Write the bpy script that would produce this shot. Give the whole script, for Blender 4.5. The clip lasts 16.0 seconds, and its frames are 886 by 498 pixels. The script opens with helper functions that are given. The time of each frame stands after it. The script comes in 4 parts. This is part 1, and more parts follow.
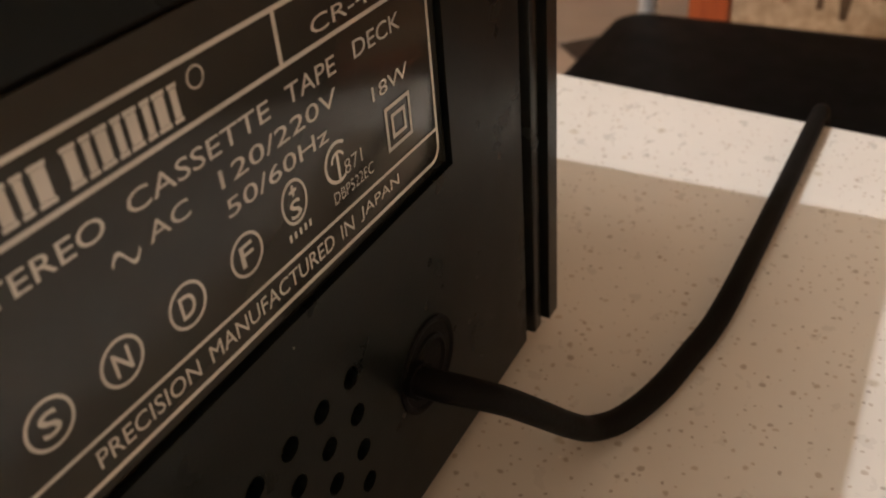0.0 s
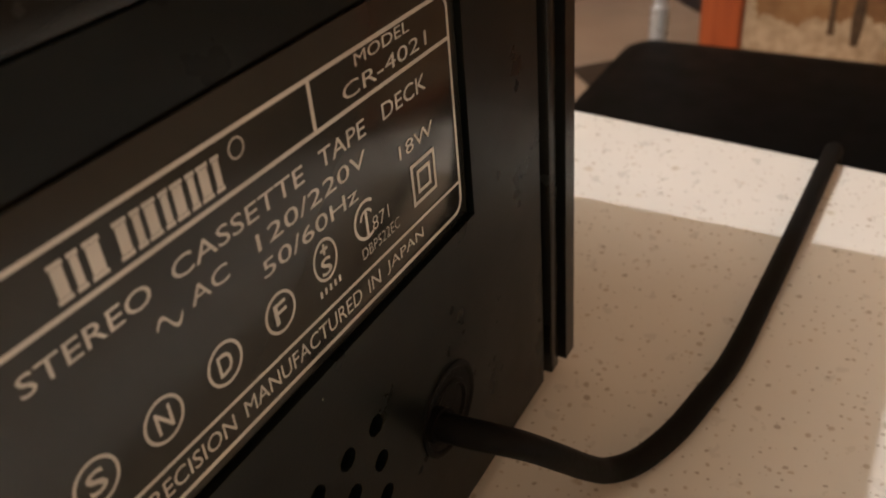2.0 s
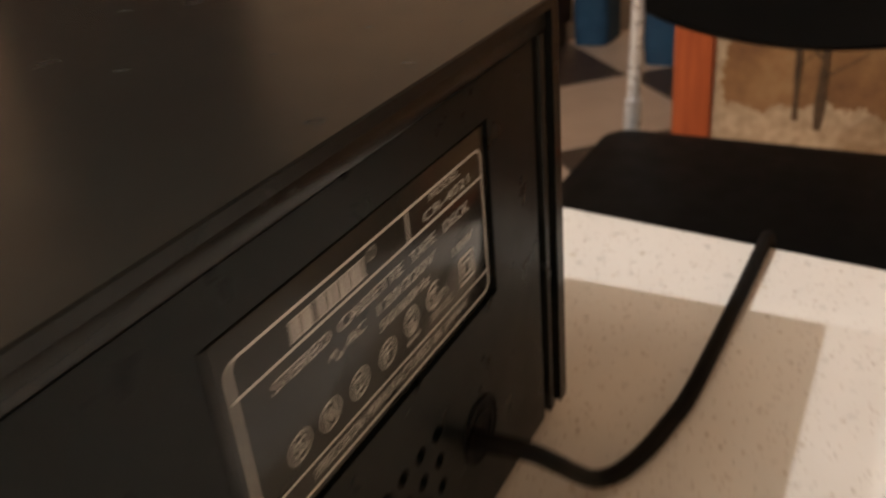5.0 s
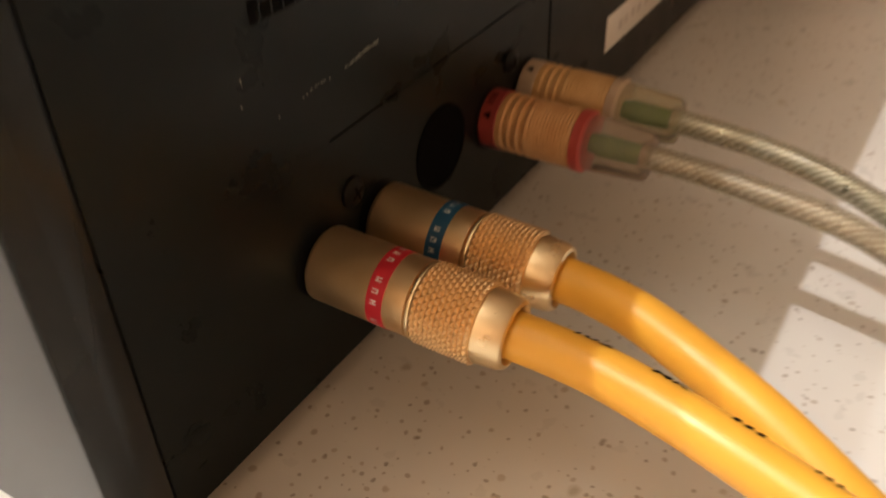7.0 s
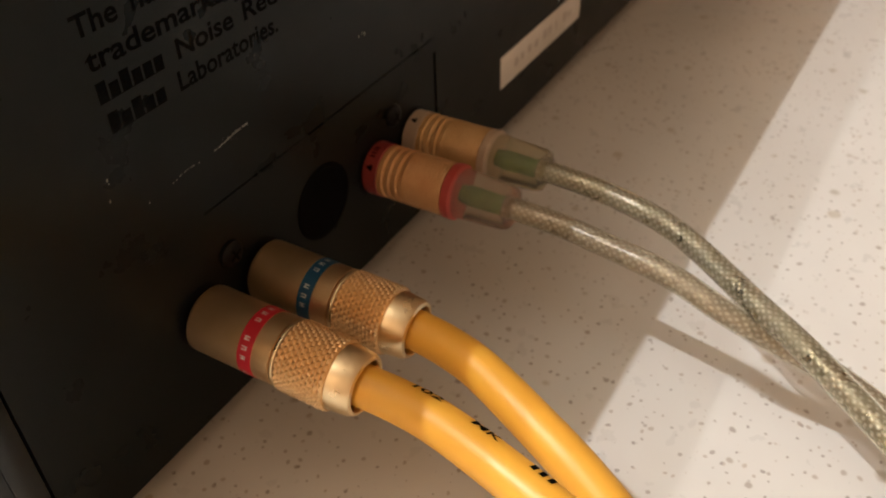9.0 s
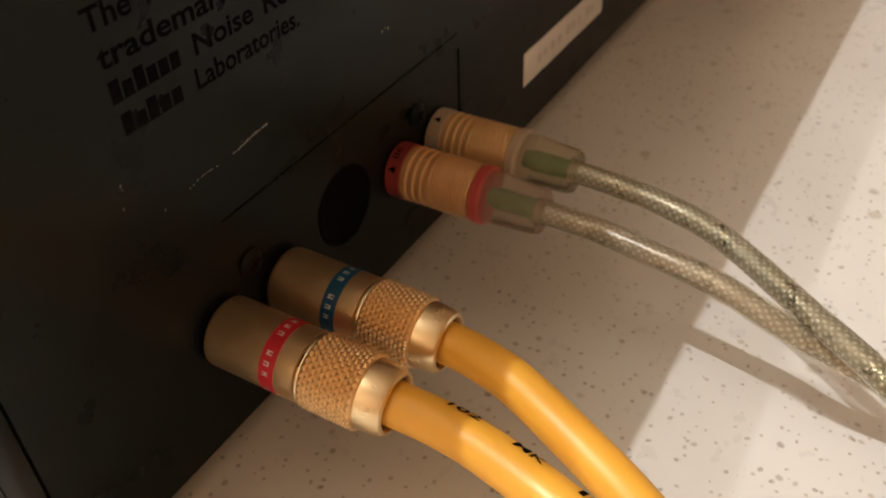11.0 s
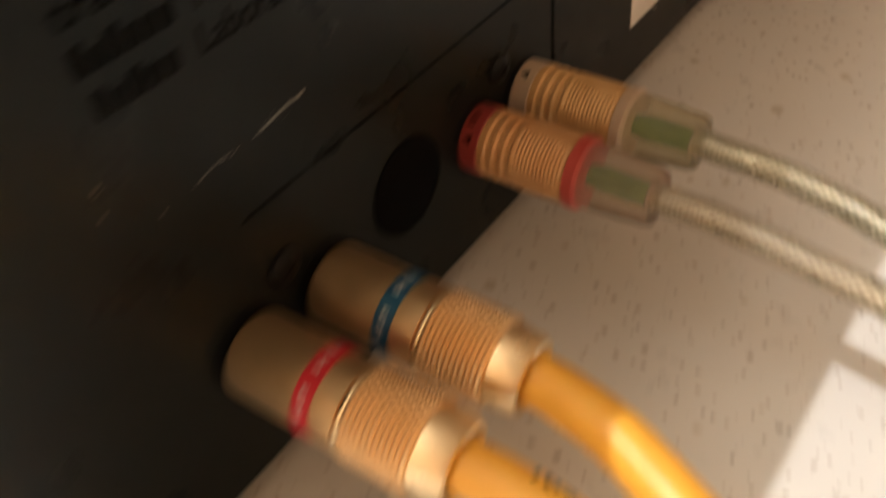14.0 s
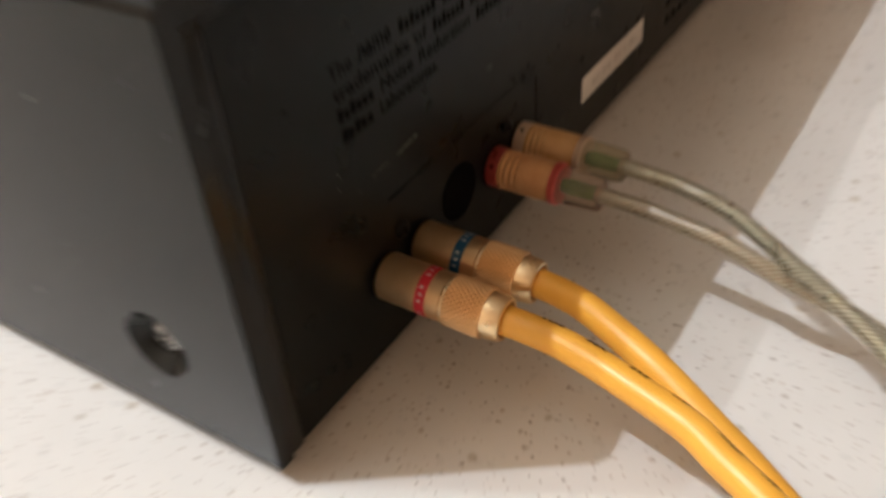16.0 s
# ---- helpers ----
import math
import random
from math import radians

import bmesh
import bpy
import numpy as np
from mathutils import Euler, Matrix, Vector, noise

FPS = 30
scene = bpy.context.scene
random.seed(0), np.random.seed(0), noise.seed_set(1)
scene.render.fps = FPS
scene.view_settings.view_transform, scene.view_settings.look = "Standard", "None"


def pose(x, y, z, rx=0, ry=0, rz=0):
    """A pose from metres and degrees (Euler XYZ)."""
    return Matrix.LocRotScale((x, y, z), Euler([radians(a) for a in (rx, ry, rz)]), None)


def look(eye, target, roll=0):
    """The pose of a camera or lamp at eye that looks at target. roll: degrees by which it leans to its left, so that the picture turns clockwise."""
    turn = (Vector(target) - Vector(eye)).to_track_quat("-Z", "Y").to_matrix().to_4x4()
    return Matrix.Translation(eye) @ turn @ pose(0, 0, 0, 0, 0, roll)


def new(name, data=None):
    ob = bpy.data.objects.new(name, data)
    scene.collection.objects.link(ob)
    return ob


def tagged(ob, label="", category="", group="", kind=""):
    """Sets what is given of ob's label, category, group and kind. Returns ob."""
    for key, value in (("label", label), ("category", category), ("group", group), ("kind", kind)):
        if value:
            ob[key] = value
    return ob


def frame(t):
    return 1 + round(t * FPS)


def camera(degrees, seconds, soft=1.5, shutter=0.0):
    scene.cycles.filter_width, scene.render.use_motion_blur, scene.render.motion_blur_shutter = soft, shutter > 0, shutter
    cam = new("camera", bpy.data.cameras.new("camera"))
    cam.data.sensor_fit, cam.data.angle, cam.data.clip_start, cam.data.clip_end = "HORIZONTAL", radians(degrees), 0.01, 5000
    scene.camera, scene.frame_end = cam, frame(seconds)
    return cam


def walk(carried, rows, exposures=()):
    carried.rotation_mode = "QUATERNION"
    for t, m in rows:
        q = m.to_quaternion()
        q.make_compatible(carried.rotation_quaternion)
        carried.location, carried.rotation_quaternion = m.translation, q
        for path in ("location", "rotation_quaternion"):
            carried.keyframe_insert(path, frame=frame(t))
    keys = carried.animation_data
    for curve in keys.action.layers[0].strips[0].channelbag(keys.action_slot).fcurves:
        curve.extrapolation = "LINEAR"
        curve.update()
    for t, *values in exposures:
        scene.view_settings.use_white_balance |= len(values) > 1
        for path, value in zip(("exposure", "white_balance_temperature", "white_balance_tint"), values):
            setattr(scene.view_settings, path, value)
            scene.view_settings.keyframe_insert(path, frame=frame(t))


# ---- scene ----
# ---------------------------------------------------------------- camera
cam = camera(53.1, 16.0, soft=1.8, shutter=0.9)
cam.data.dof.use_dof = True
cam.data.dof.focus_distance = 0.122
cam.data.dof.aperture_fstop = 40.0
PATH = [
    (0, (0.29301, -0.05764, 0.12485), (0.43322, 0.02745, 0.01042), -5.23),
    (0.5, (0.29213, -0.05681, 0.12473), (0.43321, 0.02942, 0.01224), -5.21),
    (1, (0.29146, -0.05638, 0.12498), (0.43274, 0.03084, 0.01349), -5.38),
    (1.5, (0.29256, -0.05602, 0.12651), (0.43428, 0.03188, 0.01612), -5.38),
    (2, (0.29181, -0.05672, 0.13039), (0.43347, 0.03142, 0.02011), -5.38),
    (2.5, (0.28982, -0.06010, 0.13340), (0.43478, 0.02701, 0.02665), -4.38),
    (3, (0.31373, -0.05349, 0.14243), (0.46375, 0.03281, 0.04220), -5.72),
    (5.3, (0.20412, -0.08599, 0.17181), (0.35632, 0.00287, 0.07727), -5.18),
    (5.5, (0.14789, -0.09768, 0.18450), (0.29856, -0.00744, 0.08880), -4.81),
    (5.8, (0.06134, -0.10513, 0.18264), (0.21086, -0.01230, 0.08763), -4.57),
    (6, (0.01318, -0.10272, 0.17427), (0.16222, -0.01043, 0.07801), -3.72),
    (6.2, (-0.01999, -0.09516, 0.16542), (0.12831, -0.00453, 0.06647), -2.40),
    (6.5, (-0.04554, -0.09229, 0.14339), (0.10032, -0.00023, 0.04215), -2.44),
    (7, (-0.03567, -0.07599, 0.11300), (0.09852, 0.01076, -0.00727), -2.03),
    (7.5, (-0.01205, -0.06650, 0.10965), (0.11903, 0.01704, -0.01620), -1.52),
    (8, (-0.00078, -0.08364, 0.12536), (0.12993, -0.00191, -0.00206), -1.64),
    (8.5, (-0.01502, -0.09457, 0.12984), (0.11693, -0.01074, 0.00509), -2.06),
    (9, (-0.02832, -0.09719, 0.13537), (0.10316, -0.01496, 0.00907), -2.16),
    (9.5, (-0.02432, -0.09581, 0.13544), (0.10771, -0.01378, 0.00958), -1.48),
    (9.7, (-0.02049, -0.09015, 0.13195), (0.11115, -0.00764, 0.00600), -2.63),
    (11.8, (-0.02575, -0.08716, 0.12956), (0.10461, -0.00519, 0.00194), -2.18),
    (12, (-0.02435, -0.08434, 0.12768), (0.10673, -0.00345, 0.00011), -1.31),
    (12.5, (0.00653, -0.06527, 0.11483), (0.13777, 0.01532, -0.01275), -1.35),
    (13, (0.03835, -0.05308, 0.10357), (0.15927, 0.02841, -0.03331), -2.63),
    (13.5, (0.03818, -0.04899, 0.09959), (0.15010, 0.03917, -0.04078), -5.29),
    (14, (0.00381, -0.07081, 0.11739), (0.11505, 0.02157, -0.02078), -6.53),
    (14.5, (-0.01910, -0.07565, 0.11428), (0.09470, 0.01570, -0.02249), -5.10),
    (15, (-0.02424, -0.07901, 0.12136), (0.09548, 0.00992, -0.01190), -3.44),
    (15.5, (-0.02936, -0.08201, 0.12857), (0.09113, 0.00743, -0.00366), -4.50),
    (15.7, (-0.04298, -0.08616, 0.13774), (0.08124, 0.00130, 0.00767), -4.18),
    (16, (-0.08043, -0.10856, 0.16799), (0.04691, -0.01818, 0.04303), -4.89),
]
EXPOSURES = [(0.0, -0.76, 5930, 9), (2.5, -0.73, 5980, 9), (3.2, -0.65, 5980, 9), (5.3, -0.82, 6030, 9), (5.6, -0.62, 6080, 9), (6.0, -0.25, 6280, 10), (6.6, -0.22, 6330, 10), (7.0, -0.70, 6130, 9),
             (8.0, -0.65, 6030, 8), (9.0, -0.90, 5910, 8), (12.0, -0.80, 6060, 8), (13.0, -0.5, 6060, 7), (13.5, -0.42, 6060, 8), (14.0, -0.32, 5960, 7), (14.5, -0.52, 5860, 7),
             (15.0, -0.78, 5810, 7), (15.6, -0.95, 5750, 6), (16.0, -0.98, 5450, 7)]
walk(cam, [(t, look(eye, target, roll)) for t, eye, target, roll in PATH], EXPOSURES)

# ---------------------------------------------------------------- light
world = bpy.data.worlds.new("night_room")
scene.world = world
world.use_nodes = True
world.node_tree.nodes["Background"].inputs[0].default_value = (0.9, 0.75, 0.6, 1)
world.node_tree.nodes["Background"].inputs[1].default_value = 0.02


def bulb(name, place, watts, colour, radius):
    data = bpy.data.lights.new(name, "POINT")
    data.energy, data.color, data.shadow_soft_size = watts, colour, radius
    ob = new(name, data)
    ob.location = place
    return ob


WARM = (1.0, 0.945, 0.875)
bulb("ceiling_bulb", (-0.66, 0.96, 1.96), 200, WARM, 0.014)
bulb("ceiling_bulb", (-0.66, 1.25, 1.96), 92, WARM, 0.014)


# ---------------------------------------------------------------- materials
class Nodes:
    def __init__(self, name):
        self.mat = bpy.data.materials.new(name)
        self.mat.use_nodes = True
        self.tree = self.mat.node_tree
        self.out = self.tree.nodes["Principled BSDF"]
        self.coord = self.add("ShaderNodeTexCoord")

    def add(self, kind, **values):
        node = self.tree.nodes.new(kind)
        for key, value in values.items():
            node.inputs[key.replace("_", " ")].default_value = value
        return node

    def link(self, a, b):
        self.tree.links.new(a, b)

    def noise(self, scale, detail=3.0, rough=0.55, space="Object"):
        n = self.add("ShaderNodeTexNoise", Scale=scale, Detail=detail, Roughness=rough)
        self.link(self.coord.outputs[space], n.inputs["Vector"])
        return n.outputs["Fac"]

    def ramp(self, fac, stops):
        r = self.tree.nodes.new("ShaderNodeValToRGB")
        while len(r.color_ramp.elements) < len(stops):
            r.color_ramp.elements.new(0.5)
        for e, (at, c) in zip(r.color_ramp.elements, stops):
            e.position, e.color = at, (*c, 1)
        self.link(fac, r.inputs[0])
        return r.outputs[0]

    def mix(self, fac, a, b):
        m = self.tree.nodes.new("ShaderNodeMix")
        m.data_type = "RGBA"
        for s, v in ((m.inputs[0], fac), (m.inputs[6], a), (m.inputs[7], b)):
            if isinstance(v, (int, float)):
                s.default_value = v
            elif isinstance(v, tuple):
                s.default_value = (*v, 1)
            else:
                self.link(v, s)
        return m.outputs[2]

    def rng(self, fac, a, b, lo, hi):
        m = self.add("ShaderNodeMapRange", From_Min=a, From_Max=b, To_Min=lo, To_Max=hi)
        self.link(fac, m.inputs[0])
        return m.outputs[0]

    def bump(self, height, strength, distance):
        b = self.add("ShaderNodeBump", Strength=strength, Distance=distance)
        self.link(height, b.inputs["Height"])
        self.link(b.outputs[0], self.out.inputs["Normal"])

    def set(self, **values):
        for key, value in values.items():
            s = self.out.inputs[key.replace("_", " ")]
            if isinstance(value, (int, float)):
                s.default_value = value
            elif isinstance(value, tuple):
                s.default_value = (*value, 1)
            else:
                self.link(value, s)
        return self


def painted(name, dark, light, rough, grain=1400.0, relief=0.25, depth=0.00015, metal=0.0, wear=40.0, gloss=0.5, vary=0.06):
    """Two-scale paint or plastic: slow blotches, fine grain."""
    n = Nodes(name)
    slow, fine = n.noise(wear, 4), n.noise(grain, 2)
    n.set(Base_Color=n.mix(n.rng(slow, 0.3, 0.7, 0, 1), dark, light), Metallic=metal, Specular_IOR_Level=gloss,
          Roughness=n.rng(n.noise(wear * 2.3, 4), 0.3, 0.7, rough - vary, rough + vary))
    n.bump(fine, relief, depth)
    return n.mat


COVER = painted("black_enamel", (0.0080, 0.0086, 0.0080), (0.0105, 0.0112, 0.0102), 0.26, 1800, 0.07, 0.0001, gloss=0.22, vary=0.015)
PANEL = painted("black_satin_steel", (0.0048, 0.0062, 0.0056), (0.0070, 0.0086, 0.0078), 0.31, 2200, 0.2, 0.0001, gloss=0.115)
# near-black colour that stands in for the shade inside wells and holes
CAVITY_SHADE = painted("cavity_shade", (0.004, 0.004, 0.004), (0.006, 0.006, 0.006), 0.8, gloss=0.1)
RUBBER = painted("black_rubber", (0.004, 0.004, 0.004), (0.007, 0.0066, 0.006), 0.55, 900, 0.4, 0.0002, gloss=0.07)
PLASTIC = painted("black_plastic", (0.003, 0.003, 0.003), (0.005, 0.005, 0.005), 0.55, gloss=0.15)
LABEL = painted("label_lacquer", (0.0185, 0.019, 0.017), (0.024, 0.0243, 0.022), 0.16, 3000, 0.03, 0.00003, gloss=0.30)
PRINT = painted("silver_print", (0.44, 0.415, 0.36), (0.58, 0.55, 0.49), 0.34, 5000, 0.2, 0.00003, 0.25, 90)
INK = painted("black_ink", (0.002, 0.002, 0.002), (0.003, 0.003, 0.003), 0.8, gloss=0.03)
SCREW = painted("zinc_screw", (0.22, 0.21, 0.19), (0.34, 0.32, 0.29), 0.35, 900, 0.3, 0.0001, 0.9)
OLDSCREW = painted("worn_screw", (0.10, 0.097, 0.09), (0.42, 0.40, 0.37), 0.28, 900, 0.3, 0.0001, 0.9, 400)
SCRATCH = painted("bare_scratch", (0.16, 0.155, 0.12), (0.34, 0.33, 0.27), 0.4, 900, 0.3, 0.0001, 0.5, 300)
PAPER = painted("sticker_paper", (0.55, 0.50, 0.43), (0.68, 0.63, 0.56), 0.6, 700, 0.2, 0.0001)
SMUDGE = painted("sticker_smudge", (0.43, 0.37, 0.32), (0.52, 0.46, 0.40), 0.6, 700)
GOLD = painted("satin_gold", (0.74, 0.50, 0.245), (0.82, 0.57, 0.305), 0.34, 2600, 0.15, 0.00006, 0.88, 120)
GOLDBRIGHT = painted("polished_gold", (0.84, 0.66, 0.385), (0.88, 0.71, 0.44), 0.31, 2600, 0.08, 0.00004, 1.0, 120)
REDBAND = painted("red_band", (0.45, 0.010, 0.020), (0.54, 0.017, 0.028), 0.4, 1500)
BLUEBAND = painted("blue_band", (0.004, 0.060, 0.125), (0.008, 0.080, 0.165), 0.4, 1500)
WHITEINK = painted("white_ink", (0.55, 0.53, 0.50), (0.70, 0.68, 0.64), 0.5)
YELLOW = painted("yellow_jacket", (0.76, 0.375, 0.034), (0.83, 0.43, 0.046), 0.42, 700, 0.12, 0.00015, 0.0, 60)
SEATBLACK = painted("black_leatherette", (0.0022, 0.0022, 0.0022), (0.0035, 0.0034, 0.0032), 0.55, 500, 0.4, 0.0006, 0.0, 12, gloss=0.07)
CHROME = painted("chrome", (0.62, 0.66, 0.71), (0.66, 0.70, 0.75), 0.30, 300, 0.0, 0.0001, 0.7)
WALL = painted("wall_plaster", (0.79, 0.58, 0.39), (0.85, 0.64, 0.44), 0.85, 60, 0.3, 0.002, 0.0, 2.0)
CEILING = painted("ceiling_plaster", (0.81, 0.715, 0.585), (0.87, 0.775, 0.645), 0.9, 60, 0.3, 0.002, 0.0, 2.0)
TRIM = painted("painted_trim", (0.5, 0.46, 0.4), (0.58, 0.53, 0.47), 0.5, 60)
LIGHTTILE = painted("beige_floor_tile", (0.36, 0.27, 0.20), (0.44, 0.34, 0.26), 0.4, 90, 0.2, 0.001, 0.0, 6)
DARKTILE = painted("brown_floor_tile", (0.035, 0.024, 0.018), (0.055, 0.038, 0.028), 0.4, 90, 0.2, 0.001, 0.0, 6)
GROUT = painted("grout", (0.14, 0.11, 0.09), (0.18, 0.15, 0.12), 0.9, 200)
BLUECLOTH = painted("blue_cloth", (0.008, 0.040, 0.088), (0.014, 0.056, 0.115), 0.85, 260, 0.5, 0.001, 0.0, 14)
BARK = painted("dark_woven_tree", (0.05, 0.028, 0.012), (0.09, 0.05, 0.022), 0.9, 300, 0.6, 0.001)
LAMPWHITE = painted("lamp_enamel", (0.75, 0.73, 0.69), (0.8, 0.78, 0.74), 0.4)


def quartz():
    """Cream engineered stone: cloudy body, brown specks in three sizes."""
    n = Nodes("speckled_quartz")
    base = n.mix(n.rng(n.noise(18, 4), 0.3, 0.7, 0, 1), (0.69, 0.665, 0.625), (0.76, 0.74, 0.705))
    warp = n.add("ShaderNodeTexNoise", Scale=420.0, Detail=2.0)
    n.link(n.coord.outputs["Object"], warp.inputs["Vector"])
    mixv = n.tree.nodes.new("ShaderNodeVectorMath")
    mixv.operation = "MULTIPLY_ADD"
    n.link(warp.outputs["Color"], mixv.inputs[0])
    mixv.inputs[1].default_value = (0.0012, 0.0012, 0.0012)
    n.link(n.coord.outputs["Object"], mixv.inputs[2])
    col = base
    for scale, size, share, dark, light in (
            (105.0, 0.10, 0.12, (0.32, 0.26, 0.17), (0.46, 0.39, 0.28)),
            (270.0, 0.11, 0.32, (0.20, 0.135, 0.09), (0.45, 0.36, 0.27)),
            (560.0, 0.14, 0.34, (0.16, 0.11, 0.08), (0.45, 0.36, 0.28))):
        v = n.add("ShaderNodeTexVoronoi", Scale=scale)
        v.voronoi_dimensions = "2D"
        n.link(mixv.outputs[0], v.inputs["Vector"])
        sep = n.tree.nodes.new("ShaderNodeSeparateColor")
        n.link(v.outputs["Color"], sep.inputs[0])
        lim = n.tree.nodes.new("ShaderNodeMath")
        lim.operation = "MULTIPLY"
        n.link(n.rng(sep.outputs[0], 0.0, share, 1.0, 0.0), lim.inputs[0])
        lim.inputs[1].default_value = size * 2.2
        dif = n.tree.nodes.new("ShaderNodeMath")
        dif.operation = "SUBTRACT"
        n.link(lim.outputs[0], dif.inputs[0])
        n.link(v.outputs["Distance"], dif.inputs[1])
        col = n.mix(n.rng(dif.outputs[0], 0.0, 0.10, 0.0, 0.58), col, n.mix(sep.outputs[1], dark, light))
    n.set(Base_Color=col, Roughness=n.rng(n.noise(160, 3), 0.3, 0.7, 0.26, 0.36))
    n.bump(n.noise(900, 2), 0.06, 0.0001)
    return n.mat


QUARTZ = quartz()


def wood(name, dark, light):
    n = Nodes(name)
    m = n.add("ShaderNodeMapping")
    n.link(n.coord.outputs["Object"], m.inputs[0])
    m.inputs["Scale"].default_value = (60, 60, 4)
    g = n.add("ShaderNodeTexNoise", Scale=1.5, Detail=5.0)
    n.link(m.outputs[0], g.inputs["Vector"])
    n.set(Base_Color=n.mix(n.rng(g.outputs["Fac"], 0.3, 0.7, 0, 1), dark, light), Roughness=0.42)
    n.bump(g.outputs["Fac"], 0.2, 0.0006)
    return n.mat


BROWN = wood("dark_brown_wood", (0.030, 0.011, 0.006), (0.060, 0.024, 0.012))
REDWOOD = wood("orange_wood", (0.30, 0.062, 0.016), (0.42, 0.10, 0.028))


def weave():
    n = Nodes("woven_wool")
    slow = n.noise(9, 5, 0.65)
    col = n.ramp(slow, [(0.30, (0.15, 0.070, 0.027)), (0.48, (0.23, 0.12, 0.046)), (0.68, (0.31, 0.18, 0.08))])
    n.set(Base_Color=col, Roughness=0.95)
    n.bump(n.noise(330, 2), 0.7, 0.002)
    return n.mat


WEAVE = weave()
FRINGE = painted("cream_wool", (0.34, 0.24, 0.14), (0.54, 0.41, 0.27), 0.95, 240, 0.9, 0.003, 0.0, 45)


def clear(name, tint, rough, weight, alpha_col):
    n = Nodes(name)
    n.set(Base_Color=n.mix(n.rng(n.noise(220, 3), 0.3, 0.7, 0, 1), tint, alpha_col), Roughness=rough,
          Transmission_Weight=weight, IOR=1.35)
    n.bump(n.noise(700, 2), 0.1, 0.0001)
    return n.mat


BOOT = clear("clear_boot", (0.76, 0.70, 0.50), 0.22, 0.88, (0.79, 0.73, 0.55))
PINKBOOT = clear("pinkish_clear_boot", (0.74, 0.63, 0.50), 0.24, 0.87, (0.80, 0.70, 0.57))
JACKET = clear("clear_jacket", (0.90, 0.87, 0.74), 0.16, 0.98, (0.94, 0.91, 0.80))
for jelly in (BOOT, PINKBOOT, JACKET):
    jelly.node_tree.nodes["Principled BSDF"].inputs["IOR"].default_value = 1.18
REDRING = clear("bright_red_gel", (0.60, 0.085, 0.07), 0.32, 0.45, (0.68, 0.12, 0.095))
REDGEL = clear("red_gel", (0.48, 0.06, 0.052), 0.30, 0.6, (0.56, 0.085, 0.07))
WHITEGEL = clear("white_gel", (0.66, 0.49, 0.34), 0.3, 0.45, (0.73, 0.57, 0.42))
GREENCORE = painted("green_core", (0.07, 0.15, 0.025), (0.14, 0.23, 0.055), 0.5, 500, wear=300)


def braid(name, low, mid, high, dull, metal):
    """Silver braid under a clear greenish jacket, by the tube's own coordinates."""
    n = Nodes(name)
    waves = []
    for turn in (1, -1):
        m = n.add("ShaderNodeMapping")
        n.link(n.coord.outputs["UV"], m.inputs[0])
        m.inputs["Rotation"].default_value = (0, 0, turn * radians(52))
        w = n.add("ShaderNodeTexWave", Scale=1.05, Distortion=2.0, Detail=1.0)
        w.inputs["Detail Scale"].default_value = 2.0
        n.link(m.outputs[0], w.inputs["Vector"])
        waves.append(w.outputs["Fac"])
    mx = n.tree.nodes.new("ShaderNodeMath")
    mx.operation = "MULTIPLY"
    n.link(waves[0], mx.inputs[0])
    n.link(waves[1], mx.inputs[1])
    col = n.ramp(mx.outputs[0], [(0.02, low), (0.30, mid), (0.80, high)])
    patch = n.noise(0.55, 3, 0.6, "UV")
    col = n.mix(n.rng(patch, 0.36, 0.56, 0.6, 0.0), col, dull)
    n.set(Base_Color=col, Metallic=n.rng(patch, 0.4, 0.6, 0.3 * metal, metal), Roughness=n.rng(patch, 0.35, 0.65, 0.45, 0.24))
    n.bump(mx.outputs[0], 0.25, 0.0004)
    return n.mat


BRAID = braid("silver_braid", (0.41, 0.39, 0.305), (0.53, 0.505, 0.41), (0.86, 0.85, 0.80), (0.40, 0.375, 0.29), 0.8)
PALEBRAID = braid("pale_braid", (0.38, 0.33, 0.26), (0.44, 0.385, 0.31), (0.70, 0.66, 0.57), (0.41, 0.35, 0.28), 0.3)
AMBER = clear("gold_under_jelly", (0.56, 0.335, 0.125), 0.36, 0.0, (0.64, 0.40, 0.175))
REDAMBER = clear("gold_under_red_jelly", (0.52, 0.265, 0.098), 0.36, 0.0, (0.60, 0.335, 0.14))
for jelly in (AMBER, REDAMBER):
    jelly.node_tree.nodes["Principled BSDF"].inputs["Metallic"].default_value = 0.25
    jelly.node_tree.nodes["Principled BSDF"].inputs["Coat Weight"].default_value = 0.35


# ---------------------------------------------------------------- mesh helpers (millimetres)
def part(name, bm, material, parent=None, label="", sharp=38):
    """Links a bmesh, given in millimetres, as one mesh object under a thing or a part."""
    bm.normal_update()
    for e in bm.edges:
        e.smooth = len(e.link_faces) == 2 and e.calc_face_angle(0.0) < radians(sharp)
    for f in bm.faces:
        f.smooth = True
    bmesh.ops.scale(bm, vec=(0.001, 0.001, 0.001), verts=bm.verts)
    me = bpy.data.meshes.new(name)
    bm.to_mesh(me)
    bm.free()
    me.materials.append(material)
    ob = new(name, me)
    if parent:
        under(ob, parent)
    if label:
        ob["label"] = label
    return ob


def under(ob, parent):
    ob.parent = parent
    ob.matrix_parent_inverse = Matrix.Translation(-parent.location)


def thing(name, base, label, category, group="", kind=""):
    ob = new(name)
    ob.empty_display_size = 0.02
    ob.location = Vector(base) * 0.001
    return tagged(ob, label, category, group, kind)


